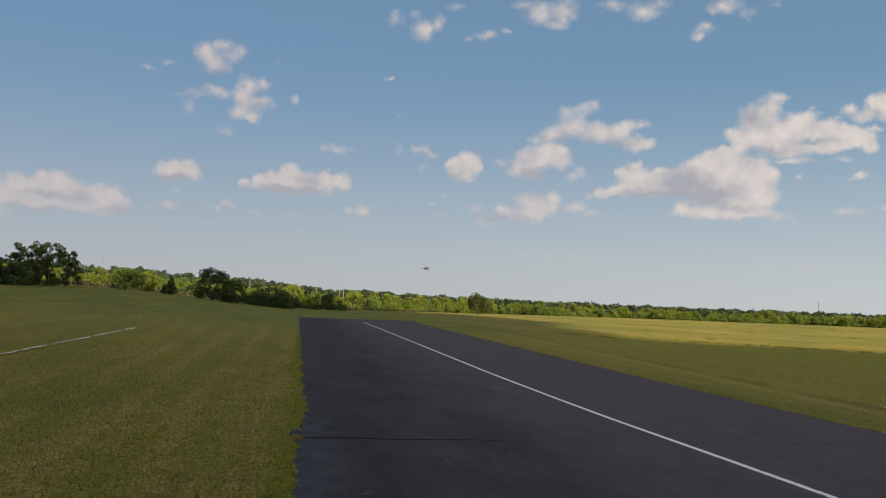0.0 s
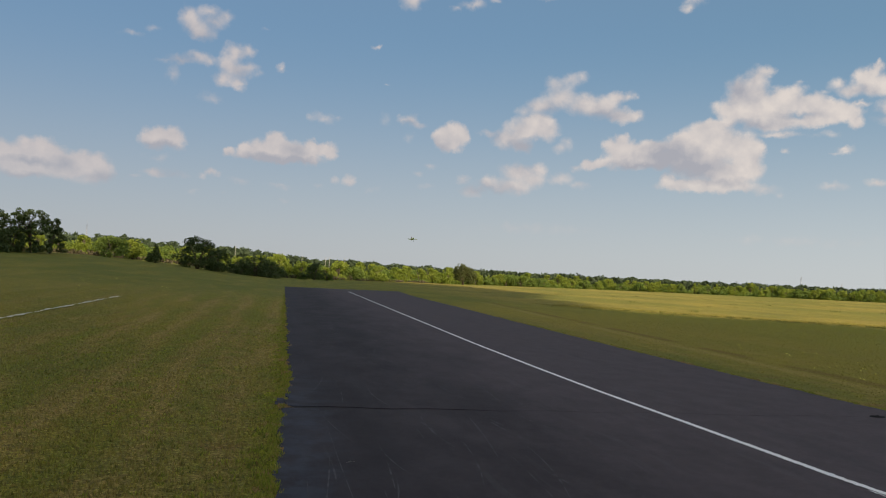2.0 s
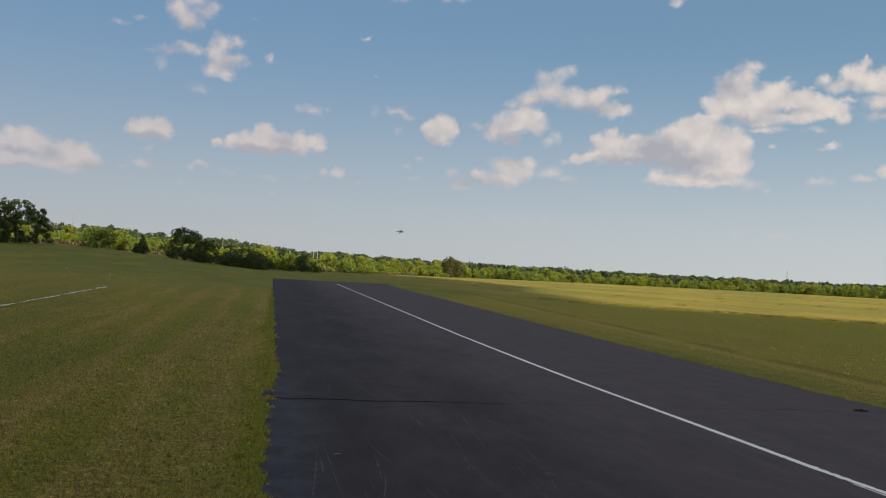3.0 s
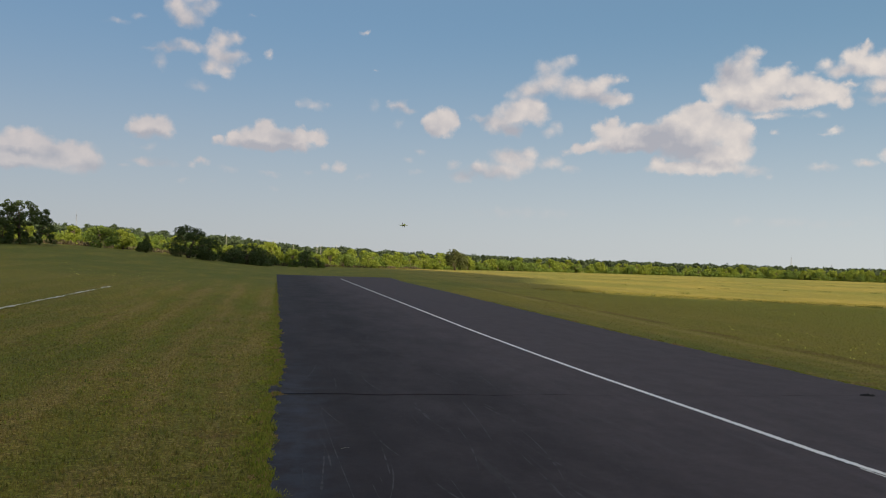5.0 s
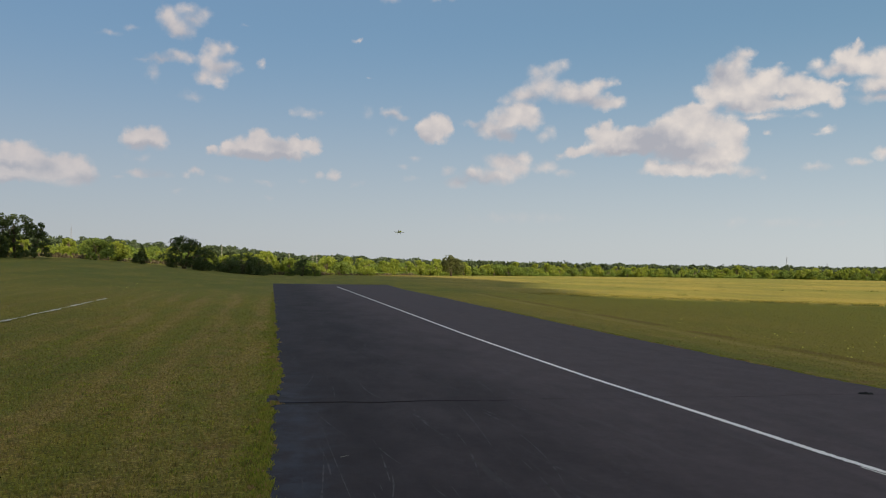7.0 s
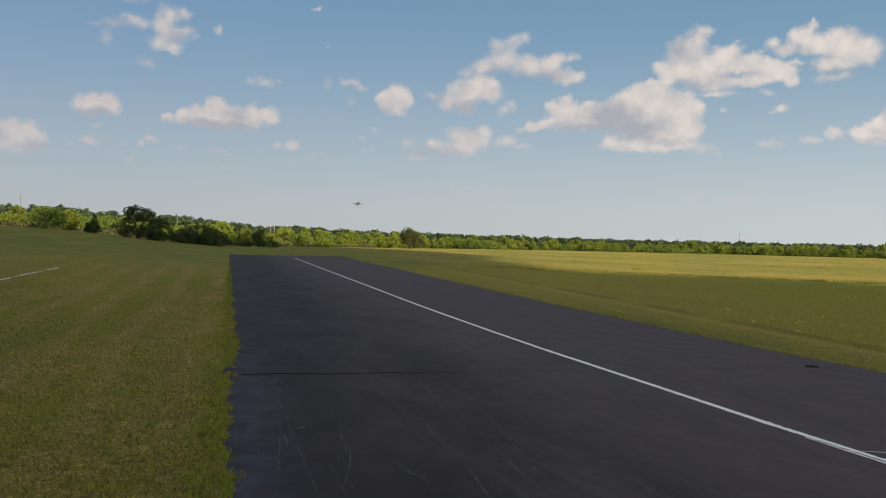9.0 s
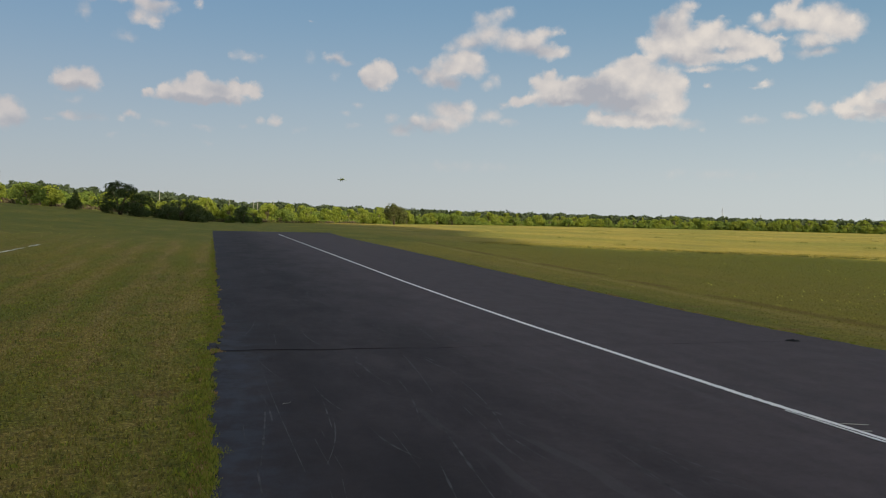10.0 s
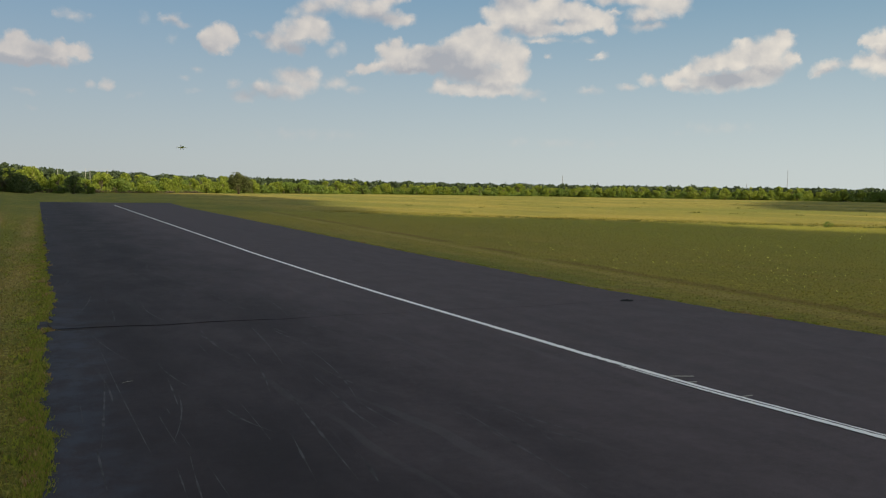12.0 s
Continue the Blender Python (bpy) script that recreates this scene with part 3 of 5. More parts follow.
PETAL = plain("petal", (0.88, 0.78, 0.16), 0.6, grain=0.1)
# near-black, for the shade down in the runway joint
GAP_SHADE = plain("gap_shade", (0.014, 0.012, 0.011), 0.95, grain=0.4, scale=20)
CHALK = plain("chalk_strip", (0.60, 0.58, 0.45), 0.9, grain=0.45, scale=3)
POLE = plain("bleached_pole", (0.34, 0.33, 0.29), 0.8, grain=0.2)
STICK = plain("bleached_stick", (0.44, 0.42, 0.37), 0.8, grain=0.2, scale=30)
STEEL = plain("galvanised_steel", (0.30, 0.31, 0.32), 0.5, 0.7)


def cloud_material():
    """Bright droplets that pass much of the sunlight on downwards."""
    m, t = material("cloud_mass")
    n = noise_at(t, place(t), 0.05, 4.0)
    c = blend(t, n, (0.86, 0.86, 0.87), (0.93, 0.93, 0.93))
    d = node(t, "ShaderNodeBsdfDiffuse", {0: c}).outputs[0]
    tr = node(t, "ShaderNodeBsdfTranslucent", {0: c}).outputs[0]
    finish(t, node(t, "ShaderNodeMixShader", {0: 0.55, 1: d, 2: tr}).outputs[0])
    return m


CLOUD_MASS = cloud_material()
LIME = plain("lime_film", (0.62, 0.72, 0.03), 0.35, grain=0.05, spec=0.5)
MAROON = plain("maroon_film", (0.16, 0.022, 0.020), 0.4, grain=0.1, spec=0.5)
WHITE = plain("white_film", (0.75, 0.75, 0.73), 0.4, grain=0.05, spec=0.5)
SMOKED = plain("smoked_canopy", (0.02, 0.022, 0.026), 0.12, grain=0.05, spec=0.6)
# scrap darker than the wheels' rubber, its shadow put into the colour
SCRAP = plain("shaded_scrap", (0.012, 0.012, 0.013), 0.8)
RUBBER = plain("rubber", (0.025, 0.025, 0.026), 0.85)


# ---- building helpers ----
def thing(name, label, category, group="", at=(0, 0, 0), turn=0.0, kind=""):
    ob = tagged(new(name), label, category, group, kind)
    ob.matrix_basis = pose(*at, 0, 0, turn)
    return ob


def mesh_of(name, verts, faces, mat, smooth=False):
    me = bpy.data.meshes.new(name)
    me.from_pydata(verts, [], faces)
    me.materials.append(mat)
    if smooth:
        me.polygons.foreach_set("use_smooth", [True] * len(me.polygons))
    me.update()
    return me


def part(name, bm, mat, parent, label=""):
    """Links a bmesh or a mesh as one mesh object under a thing or a part."""
    if isinstance(bm, bmesh.types.BMesh):
        me = bpy.data.meshes.new(name)
        bm.to_mesh(me)
        bm.free()
        me.materials.append(mat)
    else:
        me = bm
    ob = new(name, me)
    ob.parent = parent
    return tagged(ob, label)


def tube(points, radii, sides=8):
    """A bent, tapered tube through the points."""
    bm = bmesh.new()
    rings = []
    for i, p in enumerate(points):
        p = Vector(p)
        d = (Vector(points[min(i + 1, len(points) - 1)]) - Vector(points[max(i - 1, 0)])).normalized()
        q = d.to_track_quat("Z", "Y")
        rings.append([bm.verts.new(p + q @ Vector((radii[i] * math.cos(a), radii[i] * math.sin(a), 0)))
                      for a in (2 * math.pi * k / sides for k in range(sides))])
    for a, b in zip(rings, rings[1:]):
        for k in range(sides):
            bm.faces.new((a[k], a[(k + 1) % sides], b[(k + 1) % sides], b[k]))
    bm.faces.new(rings[0][::-1])
    bm.faces.new(rings[-1])
    for f in bm.faces:
        f.smooth = True
    return bm


def merge(*bms):
    """Several bmeshes joined into the first."""
    out = bms[0]
    for b in bms[1:]:
        me = bpy.data.meshes.new("scratch")
        b.to_mesh(me)
        b.free()
        out.from_mesh(me)
        bpy.data.meshes.remove(me)
    return out


def smooth01(v):
    v = np.clip(v, 0.0, 1.0)
    return v * v * (3 - 2 * v)


def height(x, y):
    """The lie of the land: flat about the runway, a low rise on the chalk-strip side."""
    x, y = np.asarray(x, float), np.asarray(y, float)
    rise = 2.75 * smooth01(-x / 34.0) ** 0.8 * np.clip((y - 17.0) / 98.0, 0, 1) ** 1.0
    rise = rise + 0.25 * smooth01((y - 110) / 60) * smooth01((30 - x) / 40)
    swell = 0.018 * np.sin(x * 0.21 + y * 0.05) * np.sin(y * 0.13) * smooth01((np.abs(x - 4.5) - 7.0) / 12.0)
    far = smooth01((np.hypot(x, y) - 900) / 2500) * -2.0
    return -0.015 + rise + swell + far


def from_bearing(az, dist):
    a = radians(az)
    return dist * math.sin(a), dist * math.cos(a)


# ---- ground ----
def axis(near, mid, far_end):
    a = list(np.arange(0, near, 1.0)) + list(np.arange(near, mid, 4.0)) + list(np.geomspace(mid, far_end, 22))
    return np.array(sorted({-v for v in a} | set(a)))


gx, gy = axis(40, 240, 4200), axis(60, 320, 4200)
X, Y = np.meshgrid(gx, gy)
Z = height(X, Y)
verts = np.stack([X, Y, Z], -1).reshape(-1, 3).tolist()
nx, ny = len(gx), len(gy)
faces = [(j * nx + i, j * nx + i + 1, (j + 1) * nx + i + 1, (j + 1) * nx + i) for j in range(ny - 1) for i in range(nx - 1)]
ground = tagged(new("ground", mesh_of("ground", verts, faces, TURF, True)), "olive mown turf turning to dry straw-yellow meadow", "ground", kind="structure")


# ---- runway ----
JOINT = 10.85


def left_edge(y):
    base = np.interp(y, [-40, 6, 9, 15, 38, 92], [-0.02, -0.03, -0.05, -0.06, -0.27, -0.80])
    n = 0.06 * noise.noise(Vector((0.3, y * 0.9, 0))) + 0.08 * noise.noise(Vector((2.3, y * 2.9, 0))) + 0.04 * noise.noise(Vector((6.3, y * 8.0, 0)))
    return base + n + (0.06 if y > JOINT else 0.0)


def right_edge(y):
    base = np.interp(y, [-40, 5, 7, 9.3, 12, 15, 22, 28, 40, 52, 70, 90], [9.45, 9.40, 9.25, 9.02, 8.82, 8.84, 8.90, 9.05, 9.40, 9.75, 10.1, 11.2])
    return base + 0.05 * noise.noise(Vector((7.3, y * 0.8, 0))) + 0.04 * noise.noise(Vector((9.3, y * 2.1, 0)))


def joint_y(x):
    return JOINT + 0.13 * noise.noise(Vector((x * 1.1, 4.2, 0))) + 0.035 * noise.noise(Vector((x * 5.0, 1.2, 0))) - 0.012 * x


def slab(name, y0, y1, joint_at_start, parent):
    """One asphalt slab of the runway, ragged at its sides and along the cracked joint."""
    cols = 56
    ys = [y for y in np.arange(y0, min(y1, 30), 0.1 if y0 > 0 else 0.2)] + ([y for y in np.arange(30, y1, 1.2)] if y1 > 30 else [])
    ys = [y for y in ys if y0 <= y < y1 and (y == y0 or min(abs(y - y0), abs(y - y1)) > 0.4)] + [y1]
    vs = []
    for r, y in enumerate(ys):
        lo, hi = left_edge(min(max(y, y0 + 0.01), y1 - 0.01)), right_edge(y)
        for c in range(cols):
            x = lo + (hi - lo) * c / (cols - 1)
            yy = y
            if y == JOINT:
                gap = max(0.003, 0.070 * (1 - x / 3.4), 0.095 * (1 - x / 1.6)) * (1 + 0.7 * noise.noise(Vector((x * 7, 9, 0)))) + 0.018 * max(0, noise.noise(Vector((x * 2.6, 5, 0))))
                yy = joint_y(x) + (gap if joint_at_start else -gap)
            elif y == y1:
                yy = y - 0.25 * x + 0.15 * noise.noise(Vector((x, 3, 1)))
            vs.append((x, yy, 0.0))
    n = len(ys)
    fs = [(r * cols + c, r * cols + c + 1, (r + 1) * cols + c + 1, (r + 1) * cols + c) for r in range(n - 1) for c in range(cols - 1)]
    rim = [c for c in range(cols)] + [r * cols + cols - 1 for r in range(1, n)] + [(n - 1) * cols + c for c in range(cols - 2, -1, -1)] + [r * cols for r in range(n - 2, 0, -1)]
    k = len(vs)
    vs += [(vs[i][0], vs[i][1], -0.09) for i in rim]
    m = len(rim)
    fs += [(rim[i], k + i, k + (i + 1) % m, rim[(i + 1) % m]) for i in range(m)]
    return part(name, mesh_of(name, vs, fs, ASPHALT), ASPHALT, parent)


runway = thing("runway", "dark worn asphalt runway with a cracked joint and scuffs", "runway", kind="structure")
slab("asphalt_slab", -30.0, JOINT, False, runway)
slab("asphalt_slab", JOINT, 91.0, True, runway)
# strip under the joint, coloured dark to stand for the gap's shade
gx_joint = np.linspace(-0.12, 8.8, 90)
part("joint_gap", mesh_of("joint_gap", [(x, joint_y(x) + d, -0.009) for x in gx_joint for d in (-0.24, 0.24)],
                          [(2 * i, 2 * i + 2, 2 * i + 3, 2 * i + 1) for i in range(89)], GAP_SHADE), GAP_SHADE, runway, "dark strip standing for shade in the open joint")
chunk = [(-0.14, 10.97), (-0.07, 10.95), (0.005, 10.965), (0.012, 11.25), (0.0, 11.50), (-0.04, 11.66), (-0.12, 11.62), (-0.15, 11.35)]
bm = bmesh.new()
base, crown, lid = [[bm.verts.new((-0.07 + (x + 0.07) * s, 11.30 + (y - 11.30) * s, z)) for x, y in chunk] for s, z in ((1.0, -0.09), (1.0, -0.020), (0.94, -0.012))]
for lower, upper in ((base, crown), (crown, lid)):
    for k in range(8):
        bm.faces.new((lower[k], lower[(k + 1) % 8], upper[(k + 1) % 8], upper[k]))
bm.faces.new(lid)
bmesh.ops.recalc_face_normals(bm, faces=bm.faces)
part("broken_corner", bm, ASPHALT, runway, "broken sunken corner of asphalt")


def line_x(y):
    return np.interp(y, [3, 4, 5.6, 7.3, 9.7, 13, 16, 22, 32, 78], [5.42, 5.33, 5.17, 5.09, 5.01, 4.89, 4.84, 4.80, 4.87, 5.16])


def stroke(name, ys, mid, half, parent, mat, z=0.004):
    """A painted stroke along the runway, with slightly frayed sides."""
    vs, fs = [], []
    for y in ys:
        a = half(y) * (1 + 0.16 * noise.noise(Vector((1, y * 5, 0))) + 0.40 * noise.noise(Vector((4, y * 14, 0))))
        b = half(y) * (1 + 0.16 * noise.noise(Vector((5, y * 5, 0))) + 0.40 * noise.noise(Vector((8, y * 14, 0))))
        vs += [(mid(y) - a, y, z), (mid(y) + b, y, z)]
    fs = [(2 * i, 2 * i + 1, 2 * i + 3, 2 * i + 2) for i in range(len(ys) - 1)]
    return part(name, mesh_of(name, vs, fs, mat), mat, parent)


def rivet(y, table):
    return float(np.interp(y, *table))


OLD_HALF, OLD_SIDE = ([3.0, 4.6, 6.6, 7.2], [0.009, 0.014, 0.038, 0.043]), ([3.0, 4.6, 6.6, 7.2], [0.050, 0.046, 0.012, 0.0])
NEW_HALF, NEW_SIDE = ([3.0, 4.6, 6.6], [0.036, 0.034, 0.009]), ([3.0, 4.6, 6.6], [-0.026, -0.030, -0.062])
marking = thing("centre_line", "worn white painted centre line on asphalt", "road marking", kind="structure")
stroke("older_stripe", list(np.arange(3.0, 18.0, 0.03)) + list(np.arange(18.0, 78.0, 0.15)), lambda y: line_x(y) + rivet(y, OLD_SIDE), lambda y: rivet(y, OLD_HALF), marking, PAINT)
stroke("newer_stripe", list(np.arange(3.0, 6.7, 0.03)), lambda y: line_x(y) + rivet(y, NEW_SIDE), lambda y: rivet(y, NEW_HALF), marking, PAINT, 0.006)


# ---- clouds that shade the field, overhead and behind the camera ----
def shading_cloud(outline, seed, base=170.0):
    """A flat cumulus of many lumps, high up towards the sun over the patch of land that it shades."""
    rng = random.Random(seed)
    shift = SUN_DIR * (base / SUN_DIR.z)
    pts = [Vector(p) for p in outline]

    def inside(p, pad):
        hit, n = False, len(pts)
        for i in range(n):
            a, b = pts[i], pts[(i + 1) % n]
            ab = b - a
            s = max(0, min(1, (p - a).dot(ab) / ab.length_squared))
            if (a + ab * s - p).length < pad:
                return False
            if (a.y > p.y) != (b.y > p.y) and p.x < (b.x - a.x) * (p.y - a.y) / (b.y - a.y) + a.x:
                hit = not hit
        return hit

    lo = Vector((min(p.x for p in pts), min(p.y for p in pts)))
    hi = Vector((max(p.x for p in pts), max(p.y for p in pts)))
    lumps = []
    for step, r in ((11.0, 10.5), (6.0, 5.0)):
        y = lo.y
        while y < hi.y:
            x = lo.x
            while x < hi.x:
                p = Vector((x + rng.uniform(-2, 2), y + rng.uniform(-2, 2)))
                pad = r * 0.72
                if inside(p, pad) and (r > 8 or not inside(p, 11.0)):
                    lumps.append((p, r * rng.uniform(0.95, 1.15)))
                x += step
            y += step
    sphere = bmesh.new()
    bmesh.ops.create_icosphere(sphere, subdivisions=2, radius=1.0)
    sv = [v.co.copy() for v in sphere.verts]
    sf = [[v.index for v in f.verts] for f in sphere.faces]
    sphere.free()
    vs, fs = [], []
    for p, r in lumps:
        k = len(vs)
        c = Vector((p.x, p.y, 0)) + shift
        for v in sv:
            w = 1 + 0.25 * noise.noise(v * 1.7 + c * 0.1)
            vs.append((c.x + v.x * r * w, c.y + v.y * r * w, c.z + v.z * r * 0.4 * w))
        fs += [[k + i for i in f] for f in sf]
    return tagged(new("cloud", mesh_of("cloud", vs, fs, CLOUD_MASS, True)), "broad grey-white cumulus cloud shading the field", "cloud", kind="structure")


shading_cloud([(18, 56), (27, 45), (36, 33), (70, -2), (150, -80), (40, -140), (-220, -90), (-240, 60), (-120, 86), (-60, 100), (-31, 125), (-17, 156), (2, 186), (27, 214), (34, 198), (36, 166), (32, 112), (23, 74)], 3)
shading_cloud([(70, 66), (76, 56), (100, 50), (200, 60), (330, 160), (330, 260), (172, 157), (118, 116), (82, 82)], 4)


# ---- trees ----
def leaves(rng, clumps, count, size, flat=0.75):
    """Leaf sprays scattered through the outer shells of overlapping clumps; returns vertices and faces."""
    vs, fs = [], []
    vol = [c[3] * c[3] for c in clumps]
    for i in range(count):
        cx, cy, cz, r, squash = rng.choices(clumps, vol)[0]
        d = Vector((rng.gauss(0, 1), rng.gauss(0, 1), rng.gauss(0, 1))).normalized()
        rad = r * (0.55 + 0.45 * rng.random() ** 0.5) * rng.uniform(0.85, 1.12)
        c = Vector((cx, cy, cz)) + Vector((d.x, d.y, d.z * squash)) * rad
        n = (d * flat + Vector((rng.gauss(0, 0.5), rng.gauss(0, 0.5), rng.gauss(0, 0.5)))).normalized()
        q = n.to_track_quat("Z", "Y")
        s, a = size * rng.uniform(0.55, 1.35), rng.random() * 6.28
        k = len(vs)
        for j, ext in enumerate((1.0, 0.6, 0.9, 0.7)):
            b = a + j * 1.5708
            vs.append(tuple(c + q @ Vector((math.cos(b) * s * ext, math.sin(b) * s * ext, rng.uniform(-0.2, 0.2) * s))))
        fs.append((k, k + 1, k + 2, k + 3))
    return vs, fs


def tree_thing(name, label, rng, h, wide, leaf_mat, clumps, count, size, trunk_r, stems=1, bare=0.25, category="tree", group="trees along the field"):
    """A tree with a tapered, forked trunk and a crown of leaf sprays; its base stands at the origin."""
    ob = thing(name, label, category, group)
    pieces = []
    for s in range(stems):
        a = rng.random() * 6.28
        lean = (0.0 if stems == 1 else 0.22) * wide
        top = (math.cos(a) * lean, math.sin(a) * lean, h * 0.8)
        mid = (top[0] * 0.35 + rng.uniform(-0.1, 0.1), top[1] * 0.35, h * 0.4)
        pieces.append(tube([(0.12 * math.cos(a) * (stems > 1), 0.12 * math.sin(a) * (stems > 1), -0.15), mid, top], [trunk_r * 1.25, trunk_r * 0.8, trunk_r * 0.2], 7))
        for k in range(5):
            c = rng.choice(clumps)
            t = rng.uniform(bare, 0.75)
            st = Vector((0, 0, -0.15)).lerp(Vector(mid), min(1, t * 2)) if t < 0.5 else Vector(mid).lerp(Vector(top), (t - 0.5) * 2)
            en = Vector(c[:3])
            pieces.append(tube([st, st.lerp(en, 0.5) + Vector((0, 0, 0.1 * h * rng.random())), en], [trunk_r * 0.45, trunk_r * 0.28, trunk_r * 0.08], 5))
    part("trunk", merge(*pieces), BARK, ob)
    vs, fs = leaves(rng, clumps, count, size)
    part("crown", mesh_of("crown", vs, fs, leaf_mat), leaf_mat, ob)
    return ob


def heap(rng, h, wide, low, n, r0, r1, squash=0.8):
    """Clumps piled into an uneven crown between the heights low and h."""
    out = []
    for i in range(n):
        t = rng.random()
        z = low + (h - low) * t
        reach = wide / 2 * (1 - 0.75 * max(0, t - 0.35) / 0.65) * rng.random() ** 0.5
        a = rng.random() * 6.28
        r = rng.uniform(r0, r1) * (1.0 if t < 0.7 else 0.8)
        out.append((reach * math.cos(a), reach * math.sin(a), min(z, h - r * squash), r, squash))
    return out


AWAY = pose(0, -400, -50)
rng = random.Random(11)
SCRUB_LABEL = "young scrub tree in bright yellow-green leaf"
kinds = []
for i in range(5):
    h = (3.3, 3.9, 3.6, 4.3, 3.0)[i]
    w = (4.4, 4.0, 5.0, 4.2, 4.6)[i]
    kinds.append(tree_thing("scrub_tree", SCRUB_LABEL if i in (0, 1, 3) else "young scrub tree in fresh mid-green leaf", rng, h, w, (LEAF_SCRUB, LEAF_SCRUB, LEAF_MID, LEAF_SCRUB, LEAF_MID)[i],
                            heap(rng, h, w, 0.35, 22, 0.55, 0.95), 1250, 0.21, 0.07, 3))
slim = []
for i in range(4):
    h, w = (3.4, 3.9, 3.1, 3.6)[i], (2.2, 2.5, 2.7, 2.0)[i]
    slim.append(tree_thing("scrub_sapling", "slender young scrub tree in yellow-green leaf" if i != 2 else "slender young scrub tree in mid-green leaf", rng, h, w, (LEAF_SCRUB, LEAF_SCRUB, LEAF_MID, LEAF_SCRUB)[i],
                           heap(rng, h, w, 0.25, 14, 0.45, 0.75) + [(rng.uniform(-0.9, 0.9), rng.uniform(-0.5, 0.5), 0.45, 0.6, 0.8) for k in range(3)], 850, 0.20, 0.05, 2))
used = set()


def plant(model, az, dist, size, turn, label=""):
    x, y = from_bearing(az, dist)
    m = pose(x, y, float(height(x, y)), 0, 0, turn)
    if model.name in used:
        ob = copy_thing(model, m)
    else:
        ob = model
        used.add(model.name)
        ob.matrix_basis = m
    ob.scale = (size, size, size * (0.9 + 0.2 * ((turn * 7) % 1)))
    return tagged(ob, label)


def edge_dist(az):
    """How far off the scrub's front row stands on each bearing."""
    return float(np.interp(az, [-24, -16, -10, -5, 0, 4, 9, 14, 22, 32, 44, 60], [120, 130, 143, 160, 176, 202, 232, 252, 285, 290, 265, 250]))


rng = random.Random(5)
bearing = -23.0
while bearing < 60:
    thin = bearing > 15 + rng.uniform(-4, 4)
    for row in range(2 if thin else 3):
        d = edge_dist(bearing) * (1 + 0.035 * row) + rng.uniform(-2.5, 3.5)
        grown = float(np.interp(bearing, [-20, -9, -3, 8, 20, 60], [0.66, 0.70, 0.88, 0.98, 0.88, 0.80])) * rng.uniform(0.78, 1.12) * (1 + 0.05 * row)
        plant(rng.choice(slim + kinds if thin else kinds), bearing + rng.uniform(-0.3, 0.3), d, grown, rng.uniform(0, 360))
    bearing += 57.3 * (rng.uniform(1.2, 2.0) if thin else rng.uniform(2.2, 3.3)) / edge_dist(bearing)

# the darker trees that stand out from the scrub
rng = random.Random(21)
oak = tree_thing("dark_oak", "dark green broad-crowned tree at the field's edge", rng, 5.6, 6.6, LEAF_DARK, heap(rng, 5.4, 7.2, 0.8, 60, 0.32, 0.80) + [(-1.5, 0, 4.5, 0.9, 0.8), (1.4, 0.3, 4.0, 0.9, 0.8), (-0.3, 0.2, 5.0, 0.7, 0.8)] + [(-2.2, 0, 0.8, 0.8, 0.8), (-1.4, 0.6, 0.6, 0.7, 0.8), (2.0, 0.4, 0.8, 0.7, 0.8)], 5600, 0.125, 0.14, 2)
plant(oak, -6.1, 134, 1.0, 30)
plant(oak, -4.9, 137, 0.72, 140)
plant(oak, 1.45, 158, 0.64, 250)
tall = tree_thing("open_crowned_tree", "tall dark tree with an open clustered crown", rng, 6.0, 5.0, LEAF_DARK,
                  [(2.3 * rng.uniform(-1, 1) * (1.1 - k / 75), 2.0 * rng.uniform(-1, 1), 1.1 + 4.5 * (k / 46) ** 0.85, rng.uniform(0.26, 0.56), rng.uniform(0.6, 0.9)) for k in range(46)] + [(-1.3, 0.2, 0.7, 0.6, 0.8), (1.2, -0.2, 0.6, 0.6, 0.8), (0.2, 0.5, 0.8, 0.6, 0.8), (-2.0, 0, 0.5, 0.5, 0.8), (2.0, 0, 0.5, 0.5, 0.8)], 4600, 0.115, 0.085, 3)
plant(tall, -15.9, 112, 1.0, 0)
plant(tall, -17.0, 112, 0.94, 80)
plant(tall, -14.9, 114, 0.82, 200)
bushy = tree_thing("dark_scrub", "dense dark green bush against the scrub", rng, 3.6, 5.4, LEAF_DARK, heap(rng, 3.3, 6.2, 0.3, 30, 0.4, 0.85) + [(-1.6, 0, 2.7, 0.6, 0.9), (0.4, 0, 3.3, 0.5, 1.1), (1.9, 0, 2.3, 0.6, 0.9)] + [(k * 1.1 - 2.2, 0.6 * (-1) ** k, 0.45, 0.8, 0.75) for k in range(5)], 3200, 0.14, 0.08, 3, 0.25, "bush", "dark bushes by the scrub")
fresh = tree_thing("green_scrub", "dense mid-green bush against the scrub", rng, 3.4, 5.0, LEAF_MID, heap(rng, 3.2, 5.6, 0.3, 34, 0.35, 0.75) + [(k * 1.0 - 2.0, 0.5 * (-1) ** k, 0.45, 0.7, 0.75) for k in range(5)], 3000, 0.14, 0.08, 3, 0.25, "bush", "dark bushes by the scrub")
for a, d, s, r in ((-18.4, 108, 1.0, 10), (-17.2, 110, 0.9, 70), (-3.3, 143, 0.78, 110), (-2.4, 146, 1.12, 20), (-1.5, 150, 0.95, 250), (-19.8, 106, 1.2, 44), (-5.0, 134, 0.5, 190), (-1.9, 148, 0.6, 75), (2.3, 161, 0.5, 15), (0.6, 160, 0.45, 300)):
    plant(fresh if r in (300, 15) else bushy, a, d, s, r)
